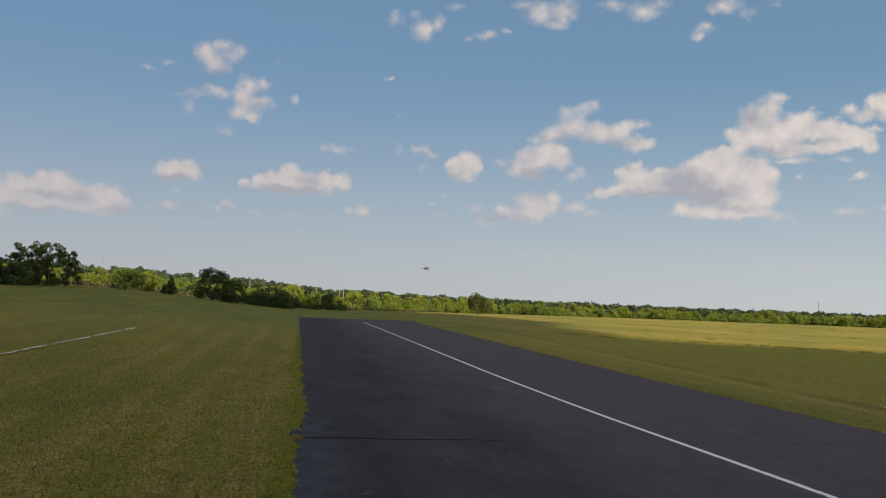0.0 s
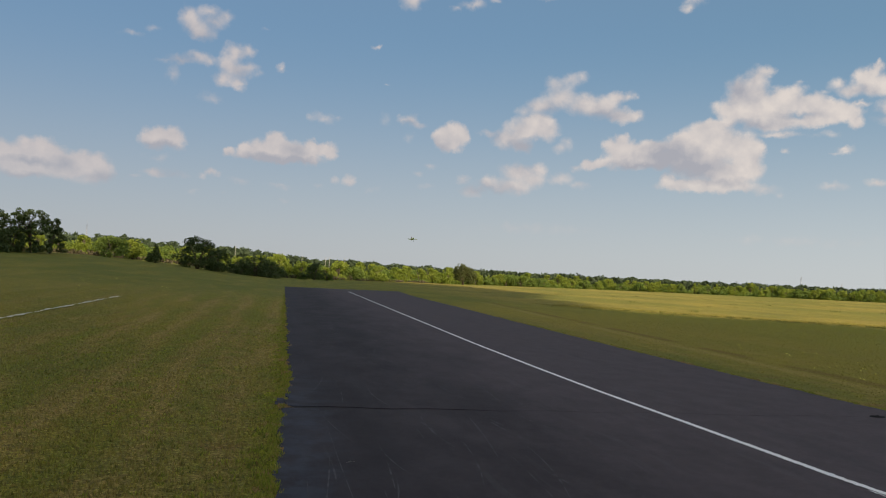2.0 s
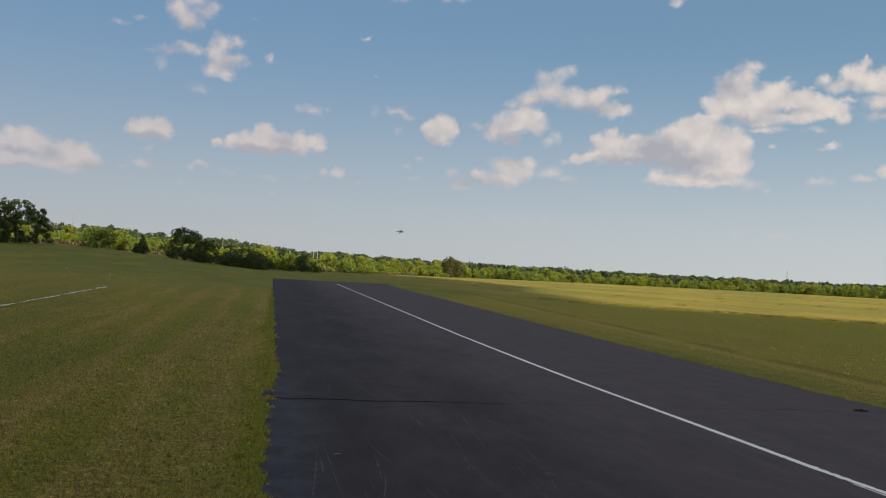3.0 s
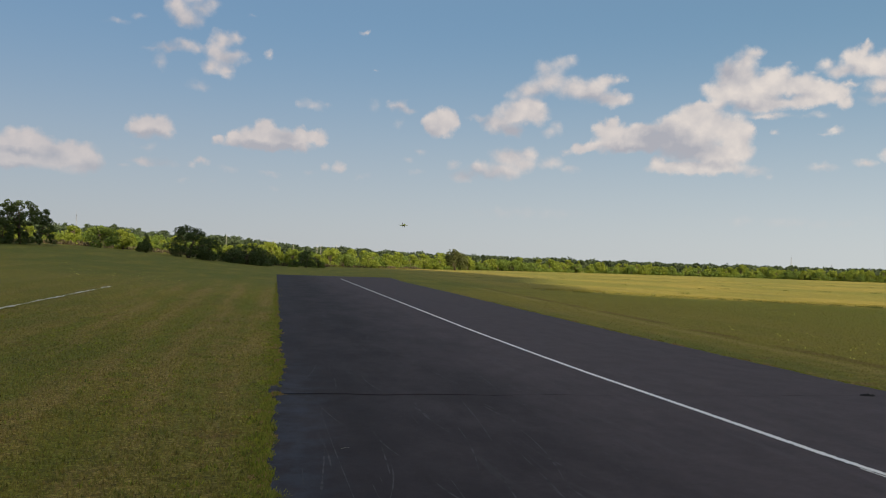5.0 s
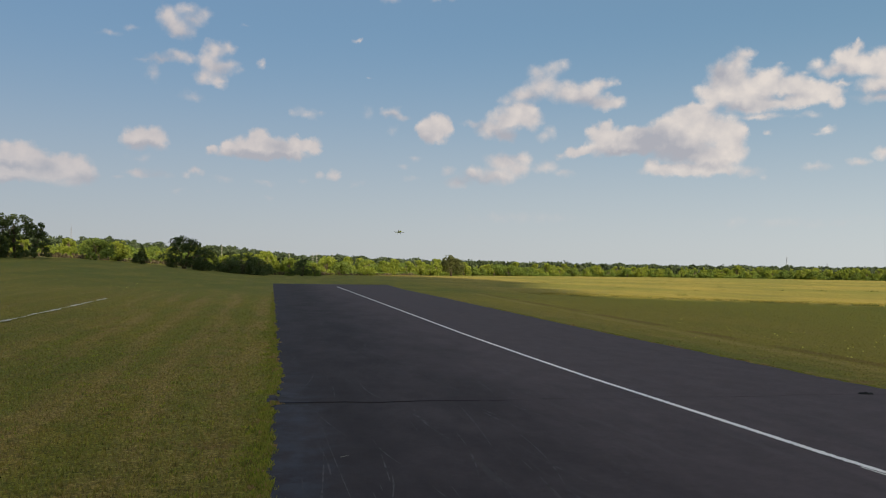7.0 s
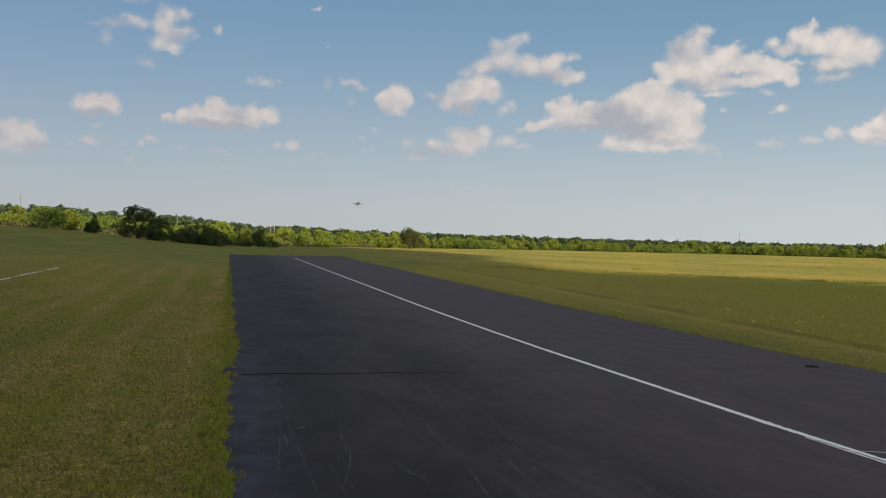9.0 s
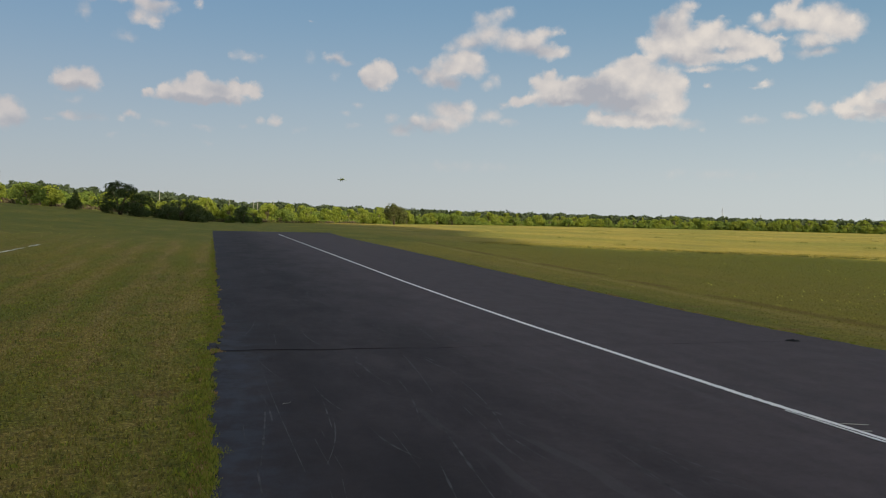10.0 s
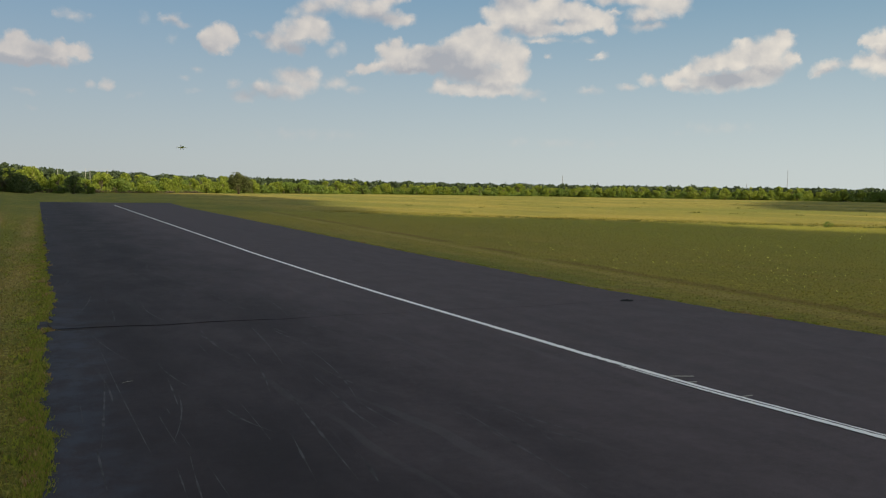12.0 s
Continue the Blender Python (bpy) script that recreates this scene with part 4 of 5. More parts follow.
brown = tree_thing("bronze_tree", "bronze-green tree standing clear of the scrub", rng, 5.8, 6.0, LEAF_OLIVE, heap(rng, 5.8, 5.8, 0.9, 34, 0.7, 1.25), 5200, 0.15, 0.16, 2)
plant(brown, 11.45, 218, 1.08, 40)
cone = [(0, 0, 0.5 + 0.24 * k, 0.95 - 0.085 * k, 0.5) for k in range(10)]
cedar = tree_thing("cedar", "small dark conical evergreen", rng, 3.0, 2.0, LEAF_DARK, cone, 1200, 0.12, 0.07, 1)
plant(cedar, -8.7, 131, 1.1, 0)
plant(cedar, -9.1, 132, 0.62, 0)
lone = tree_thing("field_bush", "lone low green bush in the meadow", rng, 1.6, 2.2, LEAF_MID, heap(rng, 1.5, 2.0, 0.2, 12, 0.25, 0.5), 900, 0.07, 0.04, 3, 0.25, "bush", "")
plant(kinds[2], -11.4, 130, 1.0, 33)
plant(kinds[3], -10.1, 136, 0.8, 250)
plant(kinds[1], -12.9, 136, 0.72, 133)
plant(lone, 49.4, 49, 0.26, 0)

# brush at the scrub's foot, on the rise side brown and bare
vs, fs = [], []
rng = random.Random(8)
for i in range(420):
    a = rng.uniform(-23, 9)
    d = edge_dist(a) - rng.uniform(1.0, 5.0)
    x, y = from_bearing(a, d)
    z = float(height(x, y))
    big = rng.uniform(0.4, 1.1)
    v, f = leaves(rng, [(x, y, z + 0.25 * big, 0.7 * big, 0.7)], 16, 0.20)
    k = len(vs)
    vs += v
    fs += [tuple(k + j for j in q) for q in f]
tagged(new("undergrowth", mesh_of("undergrowth", vs, fs, TWIG)), "dry brown undergrowth at the foot of the scrub", "undergrowth", kind="stuff")

# green thicket that fills the scrub's foot
vs, fs = [], []
for i in range(1300):
    a = rng.uniform(-12, 60)
    d = edge_dist(a) + rng.uniform(-1.5, 7.0)
    x, y = from_bearing(a, d)
    z = float(height(x, y))
    big = rng.uniform(0.5, 1.0)
    v, f = leaves(rng, [(x, y, z + 0.5 * big, 1.0 * big, 0.85)], 20, 0.22)
    k = len(vs)
    vs += v
    fs += [tuple(k + j for j in q) for q in f]
tagged(new("thicket", mesh_of("thicket", vs, fs, LEAF_MID)), "low green thicket between the scrub trees", "thicket", kind="stuff")

# far woods behind
vs, fs = [], []
rng = random.Random(9)
a = -26.0
while a < 64:
    d = rng.uniform(470, 620)
    top = 1.7 + d * math.tan(radians(float(np.interp(a, [-26, -13, -5, 3, 8, 13, 25, 45, 64], [1.8, 1.58, 1.15, 0.88, 0.72, 0.62, 0.47, 0.40, 0.38]))))
    top *= rng.uniform(0.80, 1.06) * (1 + (0.6 if a < -2 else 1.1 if a < 6 else 0.8) * (0.24 * noise.noise(Vector((a * 0.9, 3, 0))) + 0.16 * noise.noise(Vector((a * 3.1, 5, 0)))))
    x, y = from_bearing(a, d)
    z0 = float(height(x, y))
    r = min(rng.uniform(1.8, 3.6), top * 0.42)
    cl = [(x + rng.uniform(-2, 2), y + rng.uniform(-2, 2), z0 + top * t - (r if t > 0.8 else 0) * 0.5, r * (1.3 - 0.5 * t), 0.85) for t in (0.2, 0.4, 0.6, 0.75, 0.9)]
    v, f = leaves(rng, cl, 300, 0.80)
    k = len(vs)
    vs += v
    fs += [tuple(k + j for j in q) for q in f]
    a += rng.uniform(0.06, 0.18)
tagged(new("far_woods", mesh_of("far_woods", vs, fs, LEAF_FAR)), "far dark green woodland on the horizon", "woods", kind="stuff")


# ---- poles and masts ----
def pole(az, dist, top_el, r=0.075):
    x, y = from_bearing(az, dist)
    z = float(height(x, y))
    h = 1.7 + dist * math.tan(radians(top_el)) - z
    ob = thing("utility_pole", "bleached bare wooden utility pole", "pole", "poles beyond the scrub", (x, y, z))
    part("shaft", tube([(0, 0, -0.2), (0, 0, h * 0.5), (0.0, 0, h)], [r, r * 0.9, r * 0.75], 8), POLE, ob)
    part("cap", tube([(0, 0, h), (0, 0, h + 0.12)], [r * 0.85, r * 0.5], 8), POLE, ob)
    return ob


for a, e in ((-3.77, 1.43), (-0.62, 1.05), (0.57, 0.99), (2.14, 1.0), (2.40, 0.97), (2.85, 0.86), (3.42, 0.98)):
    pole(a, 300, e)


def mast(az, dist, top_el, wide, thin):
    """A slim lattice mast: three legs, rungs and braces, and a top rod."""
    x, y = from_bearing(az, dist)
    z = float(height(x, y))
    h = 1.7 + dist * math.tan(radians(top_el)) - z
    ob = thing("lattice_mast", "slim grey steel lattice mast far off", "mast", "masts", (x, y, z))
    corner = [(wide * math.cos(k * 2.0944), wide * math.sin(k * 2.0944)) for k in range(3)]
    for cx, cy in corner:
        part("leg", tube([(cx, cy, 0), (cx * 0.5, cy * 0.5, h * 0.9)], [thin, thin], 5), STEEL, ob)
    steps = 14
    bits = []
    for s in range(steps):
        t0, t1 = s / steps, (s + 1) / steps
        for k in range(3):
            p, q = corner[k], corner[(k + 1) % 3]
            f0, f1 = 1 - 0.5 * t0, 1 - 0.5 * t1
            bits.append(tube([(p[0] * f0, p[1] * f0, h * 0.9 * t0), (q[0] * f1, q[1] * f1, h * 0.9 * t1)], [thin * 0.6] * 2, 4))
    part("bracing", merge(*bits), STEEL, ob)
    part("top_rod", tube([(0, 0, h * 0.88), (0, 0, h)], [thin, thin * 0.6], 5), STEEL, ob)
    return ob


mast(-12.86, 520, 2.54, 0.32, 0.06)
mast(32.95, 900, 1.14, 0.55, 0.10)
mast(35.25, 1200, 0.72, 0.7, 0.12)
mast(47.0, 1300, 1.66, 0.6, 0.11)
mast(44.6, 1300, 0.70, 0.7, 0.12)


# ---- chalk strip in the turf ----
strip = thing("chalk_strip", "broken white chalk line across the turf", "ground marking", kind="structure")
vs, fs = [], []
for i in range(300):
    y = 6.0 + i * 0.12
    x = -7.75 - 0.012 * max(0, y - 25) + 0.07 * noise.noise(Vector((9, y * 1.3, 0))) + 0.06 * noise.noise(Vector((0, y * 0.55, 0))) + 0.03 * noise.noise(Vector((0, y * 2.1, 4)))
    w = 0.046 * max(0.12, 1.0 + 1.7 * noise.noise(Vector((3, y * 0.55, 0))) + 1.3 * noise.noise(Vector((6, y * 1.9, 0))))
    vs += [(x - w, y, float(height(x - w, y)) + 0.035), (x + w, y, float(height(x + w, y)) + 0.035)]
    if i and noise.noise(Vector((8, y * 0.6, 0))) + 0.5 * noise.noise(Vector((2, y * 3.0, 0))) < 0.55:
        k = len(vs)
        fs.append((k - 4, k - 3, k - 1, k - 2))
part("line", mesh_of("line", vs, fs, CHALK), CHALK, strip)


# ---- model jet on its approach ----
def loft(sections, sides=20):
    """A closed body through upright elliptic sections (y, centre z, half width, half height)."""
    bm = bmesh.new()
    rings = []
    for y, zc, a, b in sections:
        rings.append([bm.verts.new((a * math.cos(t), y, zc + b * math.sin(t))) for t in (2 * math.pi * k / sides for k in range(sides))])
    for p, q in zip(rings, rings[1:]):
        for k in range(sides):
            bm.faces.new((p[k], p[(k + 1) % sides], q[(k + 1) % sides], q[k]))
    bm.faces.new(rings[0][::-1])
    bm.faces.new(rings[-1])
    bmesh.ops.recalc_face_normals(bm, faces=bm.faces)
    for f in bm.faces:
        f.smooth = True
    return bm


def vane(outline, thick, axis_turn):
    """A thin tapered surface from its outline (span, chord), with a bevelled rim; axis_turn tips it about the body's length."""
    bm = bmesh.new()
    n = len(outline)
    top = [bm.verts.new((s, c, thick)) for s, c in outline]
    low = [bm.verts.new((s, c, -thick)) for s, c in outline]
    cs, cc = sum(p[0] for p in outline) / n, sum(p[1] for p in outline) / n
    rim = [bm.verts.new((cs + (s - cs) * 1.03, cc + (c - cc) * 1.03, 0)) for s, c in outline]
    bm.faces.new(top)
    bm.faces.new(low[::-1])
    for k in range(n):
        j = (k + 1) % n
        bm.faces.new((top[k], rim[k], rim[j], top[j]))
        bm.faces.new((rim[k], low[k], low[j], rim[j]))
    bmesh.ops.recalc_face_normals(bm, faces=bm.faces)
    bmesh.ops.rotate(bm, verts=bm.verts, cent=(0, 0, 0), matrix=Matrix.Rotation(radians(axis_turn), 3, "Y"))
    return bm


def shifted(bm, v):
    bmesh.ops.translate(bm, verts=bm.verts, vec=v)
    return bm


def model_jet(at, heading, bank, climb):
    """A small jet model, nose towards -y, wheels down."""
    jet = thing("model_jet", "lime and maroon model jet flying low, wheels down", "model plane")
    jet.matrix_basis = pose(*at, climb, bank, heading)
    part("fuselage", loft([(-0.62, 0.00, 0.004, 0.004), (-0.55, 0.0, 0.022, 0.02), (-0.42, 0.005, 0.042, 0.04), (-0.25, 0.01, 0.055, 0.055), (-0.05, 0.0, 0.075, 0.062), (0.2, 0.0, 0.075, 0.06), (0.4, 0.0, 0.055, 0.052), (0.50, 0.0, 0.045, 0.045)]), LIME, jet)
    part("canopy", loft([(-0.44, 0.035, 0.008, 0.006), (-0.36, 0.05, 0.028, 0.03), (-0.27, 0.06, 0.034, 0.04), (-0.16, 0.06, 0.03, 0.03), (-0.06, 0.055, 0.012, 0.012)]), SMOKED, jet)
    part("intake", loft([(-0.24, -0.055, 0.038, 0.022), (-0.1, -0.05, 0.042, 0.03), (0.1, -0.03, 0.04, 0.03), (0.25, -0.01, 0.02, 0.02)]), MAROON, jet)
    part("nozzle", loft([(0.49, 0, 0.042, 0.042), (0.56, 0, 0.036, 0.036)]), RUBBER, jet)
    for s in (1, -1):
        w = [(0.06 * s, -0.12), (0.42 * s, 0.12), (0.42 * s, 0.20), (0.06 * s, 0.24)]
        part("wing", vane(w if s > 0 else w[::-1], 0.007, 0), LIME, jet)
        rail = loft([(0.02, 0, 0.004, 0.004), (0.06, 0, 0.010, 0.010), (0.26, 0, 0.010, 0.010), (0.3, 0, 0.003, 0.003)], 8)
        part("tip_rail", shifted(rail, (0.43 * s, 0, 0)), MAROON, jet)
        e = [(0.05 * s, 0.36), (0.24 * s, 0.46), (0.24 * s, 0.53), (0.05 * s, 0.54)]
        part("tailplane", vane(e if s > 0 else e[::-1], 0.005, 0), LIME, jet)
    part("tail_fin", shifted(vane([(0.05, 0.22), (0.27, 0.44), (0.27, 0.54), (0.05, 0.50)], 0.006, -90), (0, 0, 0)), MAROON, jet)
    for x, y in ((0.0, -0.3), (0.11, 0.08), (-0.11, 0.08)):
        leg = part("gear_leg", tube([(x * 0.6, y, -0.03), (x, y + 0.005, -0.12), (x, y, -0.165)], [0.007, 0.006, 0.006], 6), WHITE, jet)
        wheel = tube([(x - 0.012, y, -0.17), (x - 0.006, y, -0.17), (x + 0.006, y, -0.17), (x + 0.012, y, -0.17)], [0.020, 0.028, 0.028, 0.020], 14)
        part("wheel", wheel, RUBBER, leg)
        part("gear_door", shifted(vane([(0.0, -0.04), (0.05, -0.035), (0.05, 0.035), (0.0, 0.04)], 0.003, 80), (x * 0.6 + 0.012, y, -0.05)), WHITE, jet)
    return jet


JX, JY = from_bearing(7.9, 77.0)
model_jet((JX, JY, 1.7 + 77 * math.tan(radians(2.5))), 6.0, 2.0, -5.0)


# ---- grasses ----
def blades(name, label, seed, spots, mat, category="grass"):
    """Blades as bent slivers at (x, y, height, width)."""
    rng = np.random.default_rng(seed)
    x, y, h, w = spots
    n = len(x)
    z = height(x, y)
    a, lean, dirn = rng.uniform(0, 6.283, n), rng.uniform(0.1, 0.8, n) * h, rng.uniform(0, 6.283, n)
    dx, dy = np.cos(a) * w * 0.5, np.sin(a) * w * 0.5
    base = np.stack([np.stack([x - dx, y - dy, z - 0.005], -1), np.stack([x + dx, y + dy, z - 0.005], -1),
                     np.stack([x + np.cos(dirn) * lean, y + np.sin(dirn) * lean, z + h], -1)], 1)
    me = bpy.data.meshes.new(name)
    me.vertices.add(3 * n)
    me.vertices.foreach_set("co", base.reshape(-1).astype(np.float32))
    me.loops.add(3 * n)
    me.loops.foreach_set("vertex_index", np.arange(3 * n, dtype=np.int32))
    me.polygons.add(n)
    me.polygons.foreach_set("loop_start", np.arange(0, 3 * n, 3, dtype=np.int32))
    me.update(calc_edges=True)
    me.materials.append(mat)
    return tagged(new(name, me), label, category, kind="stuff")


def scatter(seed, n, x0, x1, y0, y1, h0, h1, w0, w1, keep=None, near=True):
    rng = np.random.default_rng(seed)
    x = rng.uniform(x0, x1, n)
    u = rng.random(n)
    y = y0 * (y1 / y0) ** u ** 1.25 if near else rng.uniform(y0, y1, n)
    k = np.ones(n, bool) if keep is None else keep(x, y)
    h, w = rng.uniform(h0, h1, n), rng.uniform(w0, w1, n)
    return x[k], y[k], h[k], w[k]


def gather(*sets):
    return [np.concatenate(v) for v in zip(*sets)]


grow = np.random.default_rng(77)
blades("turf_grass", "short mown olive turf beside the runway", 1, scatter(2, 210000, -12, -0.06, 4.2, 55, 0.012, 0.04, 0.010, 0.028, lambda x, y: (grow.random(len(x)) < np.clip((55 - y) / 32, 0, 1)) & ~((x > -0.16) & (y > 10.9) & (y < 11.68))), BLADE)
blades("turf_grass", "short mown olive turf past the runway", 3, scatter(4, 26000, 9.1, 30, 6.0, 40, 0.012, 0.03, 0.02, 0.05), BLADE)

# lush tufts that creep over the asphalt's rim, with dead straw among them
ts, dead = [], []
r0 = random.Random(31)
for k in range(900):
    y = 4.0 * (60 / 4.0) ** r0.random()
    side = r0.random() < 0.72
    if noise.noise(Vector((side * 5.0, y * 1.1, 2))) < -0.18 or (side and 10.9 < y < 11.75):
        continue
    x = (left_edge(y) - 0.015 - abs(r0.gauss(0, 0.06))) if side else (right_edge(y) + 0.02 + abs(r0.gauss(0, 0.06)))
    size = r0.uniform(0.4, 1.0) * (1.5 if r0.random() < 0.12 else 1.0)
    m = 34
    spot = (x + np.clip(grow.normal(0, 0.030 * size, m), -0.1, 0.04), y + grow.normal(0, 0.045 * size, m), grow.uniform(0.010, 0.036, m) * size, grow.uniform(0.010, 0.026, m))
    (dead if r0.random() < 0.2 else ts).append(spot)
# clumps that have grown over the rim and in the crack
for y, reach in ((6.2, 0.15), (5.25, 0.13), (12.6, 0.08), (4.6, 0.12), (10.85, 0.16), (7.1, 0.06), (8.3, 0.05), (14.0, 0.06)):
    m = 260
    t = grow.random(m) ** 1.6
    (dead if y == 10.85 else ts).append((left_edge(y - 0.1) - 0.05 + (reach + 0.05) * t, y + grow.normal(0, 0.07, m) * (1.1 - t), grow.uniform(0.008, 0.045, m) * (1.15 - t), grow.uniform(0.008, 0.022, m)))
# distinct tufts that stand over the rim on both sides
for k in range(420):
    y = 4.0 * (40 / 4.0) ** r0.random()
    m, size = 46, r0.uniform(0.6, 1.55)
    if k < 310 and 10.95 < y < 11.75:
        continue
    x = left_edge(y) + r0.uniform(-0.11, 0.012) if k < 310 else right_edge(y) + r0.uniform(-0.05, 0.10)
    wide = grow.normal(0, 0.026 * size, m)
    spot = (x + (np.minimum(wide, 0.03) if k < 310 else wide), y + grow.normal(0, 0.045 * size, m), grow.uniform(0.010, 0.040, m) * size, grow.uniform(0.014, 0.034, m))
    (dead if r0.random() < 0.18 else ts).append(spot)
# broad-leaved weeds at the rim
rw = []
for k in range(1000):
    y = 4.0 * (45 / 4.0) ** r0.random()
    if noise.noise(Vector((3.0, y * 1.9, 8))) < 0.05 or 10.9 < y < 11.75:
        continue
    x = left_edge(y) - 0.02 - abs(r0.gauss(0, 0.12))
    m, size = 12, r0.uniform(0.6, 1.9)
    rw.append((x + np.minimum(grow.normal(0, 0.028 * size, m), 0.035), y + grow.normal(0, 0.035 * size, m), grow.uniform(0.008, 0.026, m) * size, grow.uniform(0.022, 0.048, m)))
blades("rim_weeds", "bright green broad-leaved weeds at the runway's rim", 18, gather(*rw), BLADE_WEED, "weeds")
blades("verge_grass", "lush green tufts along the runway's rim", 5, gather(*ts), BLADE_LUSH)
blades("dead_straw", "tan dead straw along the runway's rim", 15, gather(*dead), BLADE_DEAD)

# low broad-leaved weeds through the mown turf
ws = []
for k in range(2600):
    x, y = -10.5 * r0.random() ** 1.1 - 0.1, 4.2 * (26 / 4.2) ** r0.random()
    if noise.noise(Vector((x * 0.8, y * 0.45, 7))) + 0.35 * noise.noise(Vector((x * 3, y * 3, 2))) < -0.05:
        continue
    m, size = 9, r0.uniform(0.5, 1.2)
    ws.append((x + grow.normal(0, 0.030 * size, m), y + grow.normal(0, 0.035 * size, m), grow.uniform(0.012, 0.04, m) * size, grow.uniform(0.016, 0.034, m)))
blades("turf_weeds", "low bright green broad-leaved weeds in the turf", 16, gather(*ws), BLADE_WEED, "weeds")

in_meadow = lambda x, y: (1.19 * x + y > 81) & (x > 15)
# the unmown edge, where the meadow stands up from the mown turf
rim_s = grow.random(13000)
rim_x = np.interp(rim_s, [0, 0.25, 0.6, 0.85, 1], [19, 25, 35, 42, 52]) + grow.normal(0, 0.5, 13000)
rim_y = 82.0 - 1.19 * rim_x + np.abs(grow.normal(0, 2.2, 13000)) + 1.2 * np.sin(rim_x * 0.6) + 0.6 * np.sin(rim_x * 2.3)
blades("meadow_edge", "ragged edge of tall dry meadow grass", 19, (rim_x, rim_y, grow.uniform(0.02, 0.065, 13000), grow.uniform(0.03, 0.08, 13000)), BLADE_DRY)
blades("meadow_grass", "tall dry straw-coloured meadow grass", 6, scatter(7, 9000, 15, 150, 20, 200, 0.02, 0.05, 0.05, 0.12, in_meadow, False), BLADE_DRY)

# weeds along the edge of the mown turf, and odd clumps in the meadow
ts = []
for k in range(240):
    if k < 170:
        s = r0.random() ** 0.8
        x, y, size = 18.5 + 24 * s + r0.gauss(0, 0.5), 58 - 29 * s + r0.gauss(0, 0.5), r0.uniform(0.3, 1.0)
    else:
        x, y, size = r0.uniform(20, 110), r0.uniform(50, 150), r0.uniform(0.6, 1.6)
        if 1.19 * x + y < 90:
            continue
    m = 22
    ts.append((x + grow.normal(0, 0.22 * size, m), y + grow.normal(0, 0.14 * size, m), grow.uniform(0.05, 0.15, m) * size, grow.uniform(0.03, 0.08, m)))
blades("weed_clumps", "darker weed clumps at the edge of the mown turf", 9, gather(*ts), BLADE_DARK, "weeds")

# yellow wildflowers
fl = []
for cx, cy, sx, sy, n, big in ((-9.8, 56, 2.6, 5, 80, 1.25), (-15, 60, 4, 6, 45, 1.25), (14.0, 18.5, 1.3, 3.0, 55, 1.2), (14.2, 12.8, 1.0, 1.6, 60, 1.0), (19.5, 18.0, 3.0, 2.5, 60, 1.2), (27, 27, 6, 5, 40, 1.5)):
    x, y = grow.normal(cx, sx, n), grow.normal(cy, sy, n)
    x = np.where((x > -2.5) & (x < 10.5), cx, x)
    fl.append((x, y, grow.uniform(0.02, 0.035, n) * big, grow.uniform(0.025, 0.045, n) * big))
blades("wildflowers", "scattered small yellow wildflowers in the turf", 8, gather(*fl), PETAL, "flowers")


# ---- scuffs on the asphalt ----
vs, fs = [], []
r1 = random.Random(41)
marks = [(0.46, 9.6, 4.0, 91, 0.02), (0.80, 6.7, 1.1, 90, 0.04), (0.72, 6.5, 0.8, 91, 0.03), (1.81, 7.0, 2.4, 85, 0.02), (1.5, 5.65, 1.0, 83, 0.02), (2.08, 6.4, 1.1, 92, -0.03), (0.2, 7.0, 0.7, 90, 0.01), (0.26, 5.95, 1.0, 90, 0.03)]
for k in range(46):
    if k < 8:
        x, y, length, a, bend = marks[k]
        a = radians(a)
    else:
        x, y = r1.uniform(0.2, 3.3), 4.4 * (14 / 4.4) ** r1.random()
        a, bend, length = radians(90 + r1.gauss(-1, 2.2)), r1.gauss(0.08, 0.22), r1.uniform(0.7, 2.8)
    w, steps = r1.uniform(0.003, 0.008), 22
    for i in range(steps + 1):
        t = i / steps
        d = a + bend * t
        wide = w * (0.25 + 0.75 * math.sin(math.pi * t)) * max(0.0, 0.9 + 1.6 * noise.noise(Vector((x * 3, y * 3.5, k))))
        vs += [(x - math.sin(d) * wide, y + math.cos(d) * wide, 0.0008 + k * 4e-6), (x + math.sin(d) * wide, y - math.cos(d) * wide, 0.0008 + k * 4e-6)]
        if i:
            n = len(vs)
            fs.append((n - 4, n - 3, n - 1, n - 2))
        x, y = x - math.cos(d) * length / steps, y - math.sin(d) * length / steps
tagged(new("tyre_scuffs", mesh_of("tyre_scuffs", vs, fs, SCUFF)), "pale thin wheel scuffs across the asphalt", "scuffs", kind="stuff")


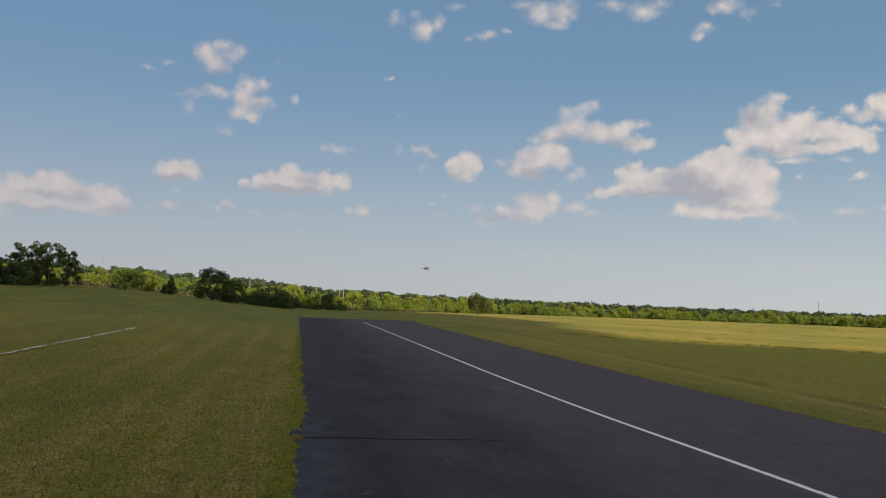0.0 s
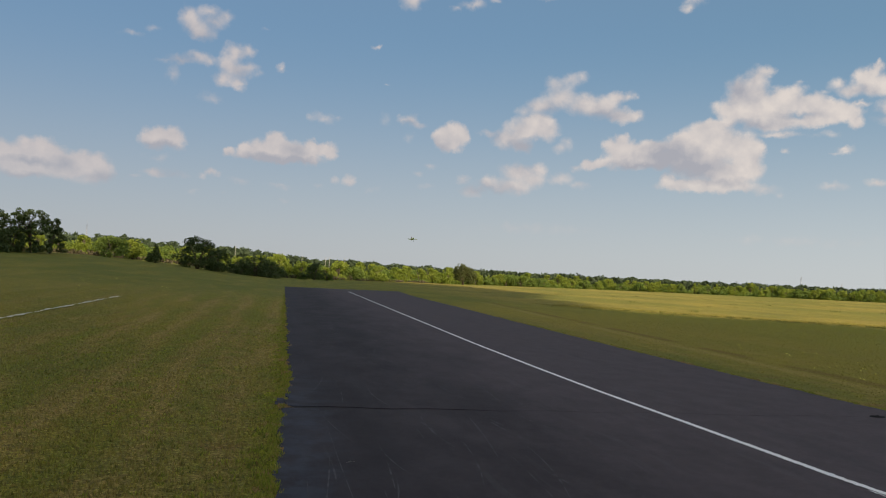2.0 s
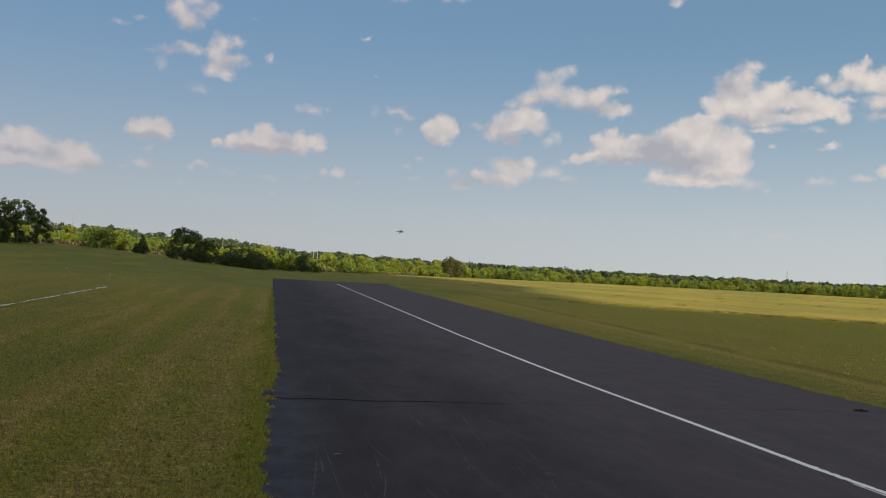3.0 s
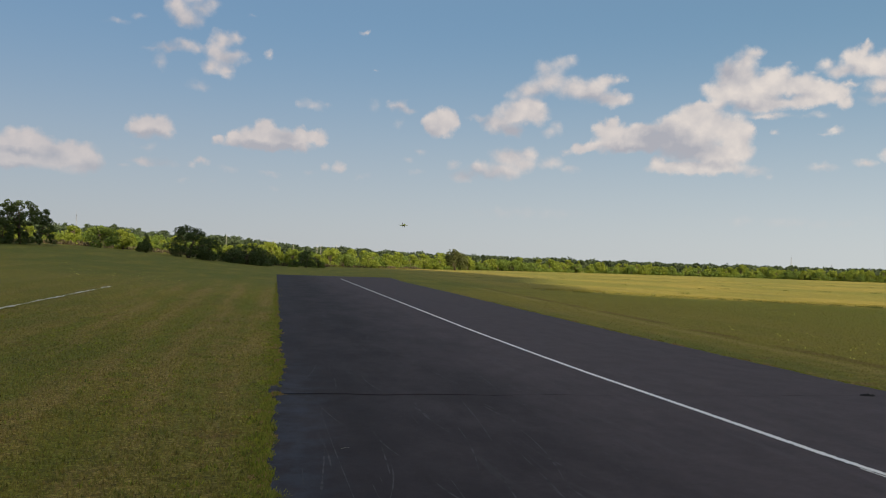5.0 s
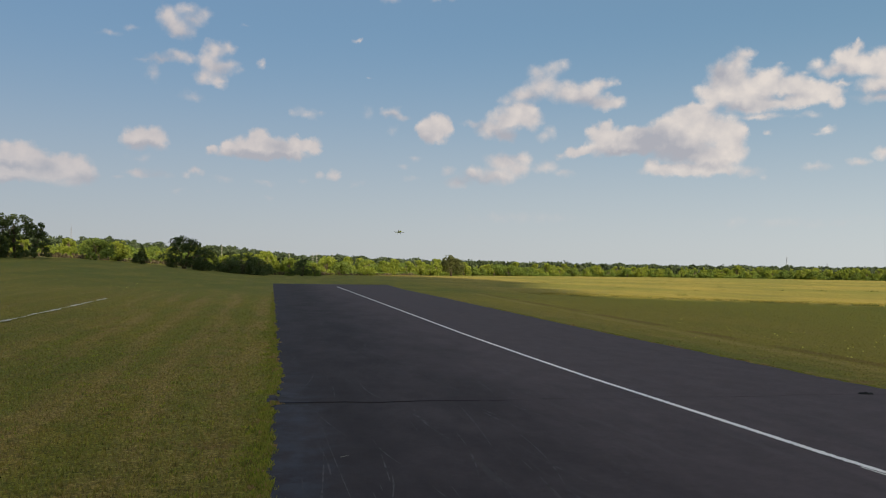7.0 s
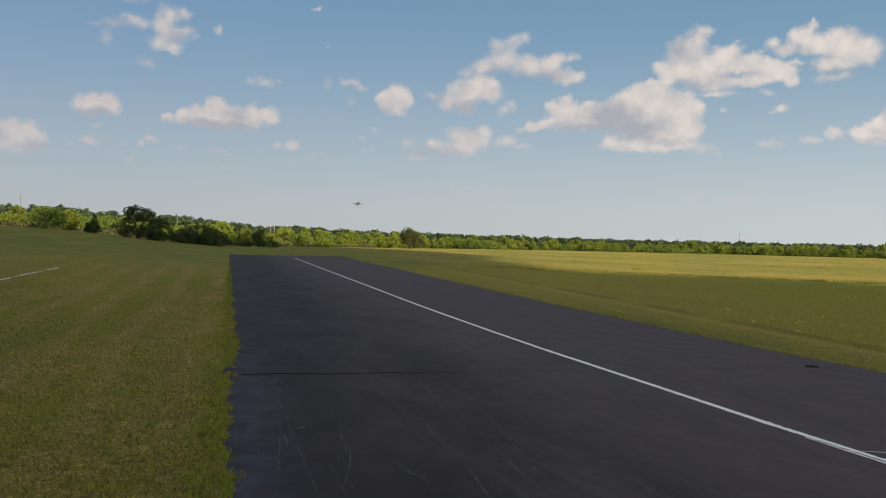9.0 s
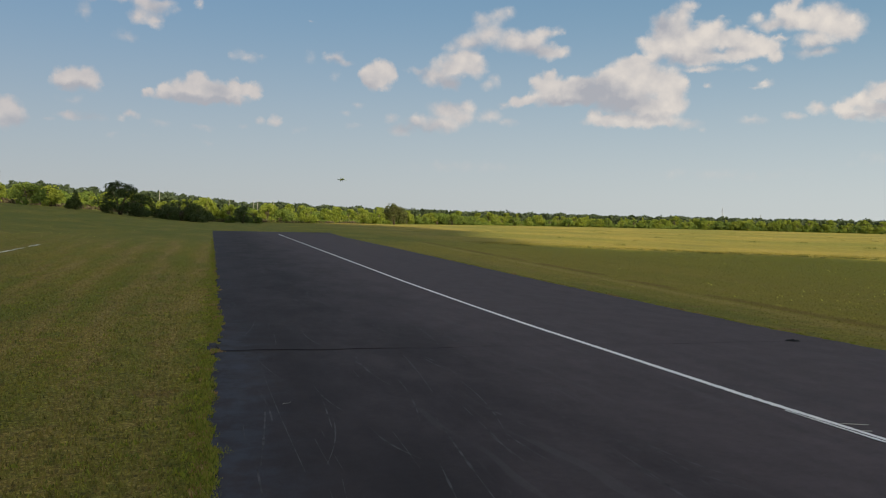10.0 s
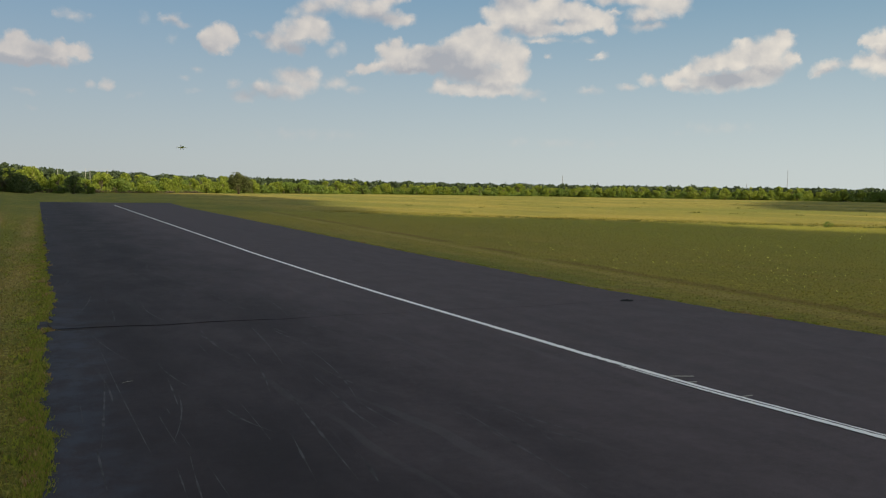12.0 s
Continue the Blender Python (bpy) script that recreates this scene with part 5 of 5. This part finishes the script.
# ---- litter on the asphalt ----
def bar_between(a, b, half, high):
    """A thin squared stick with bevelled edges lying from a to b."""
    a, b = Vector((*a, high / 2)), Vector((*b, high / 2))
    d = b - a
    bm = bmesh.new()
    bmesh.ops.create_cube(bm, size=1.0)
    bmesh.ops.scale(bm, verts=bm.verts, vec=(d.length, half * 2, high))
    bmesh.ops.bevel(bm, geom=bm.edges[:], offset=high * 0.2, segments=1, affect="EDGES")
    bmesh.ops.rotate(bm, verts=bm.verts, cent=(0, 0, 0), matrix=Matrix.Rotation(math.atan2(d.y, d.x), 3, "Z"))
    return bm


for a, b in (((5.22, 6.16), (5.43, 6.07)), ((5.215, 5.90), (5.295, 5.875)), ((5.25, 5.30), (5.385, 5.30))):
    mid = ((a[0] + b[0]) / 2, (a[1] + b[1]) / 2)
    stick = thing("stick", "short pale wooden stick lying on asphalt", "stick", "sticks by the line", (*mid, 0.001))
    part("shaft", bar_between((a[0] - mid[0], a[1] - mid[1]), (b[0] - mid[0], b[1] - mid[1]), 0.0045, 0.008), STICK, stick)

twig = thing("straw", "pale dry straw lying on asphalt", "straw", "", (0.60, 7.72, 0.001))
part("stem", tube([(-0.04, -0.025, 0.002), (0, 0.004, 0.003), (0.04, 0.02, 0.002)], [0.0010, 0.0014, 0.0007], 5), STICK, twig)

scrap = thing("rubber_scrap", "flat torn scrap near the turf, black with shadow put into its colour", "scrap", "", (8.22, 10.76, 0.001), -18)
bm = bmesh.new()
rim = []
for k in range(18):
    t = 2 * math.pi * k / 18
    r = 1 + 0.3 * noise.noise(Vector((math.cos(t) * 1.5, math.sin(t) * 1.5, 3)))
    rim.append((0.115 * r * math.cos(t), 0.045 * r * math.sin(t)))
low, top = [bm.verts.new((x, y, 0)) for x, y in rim], [bm.verts.new((x * 0.8, y * 0.7, 0.020 + 0.022 * noise.noise(Vector((x * 22, y * 22, 0))))) for x, y in rim]
bm.faces.new(low[::-1])
bm.faces.new(top)
for k in range(18):
    bm.faces.new((low[k], low[(k + 1) % 18], top[(k + 1) % 18], top[k]))
part("sheet", bm, SCRAP, scrap)
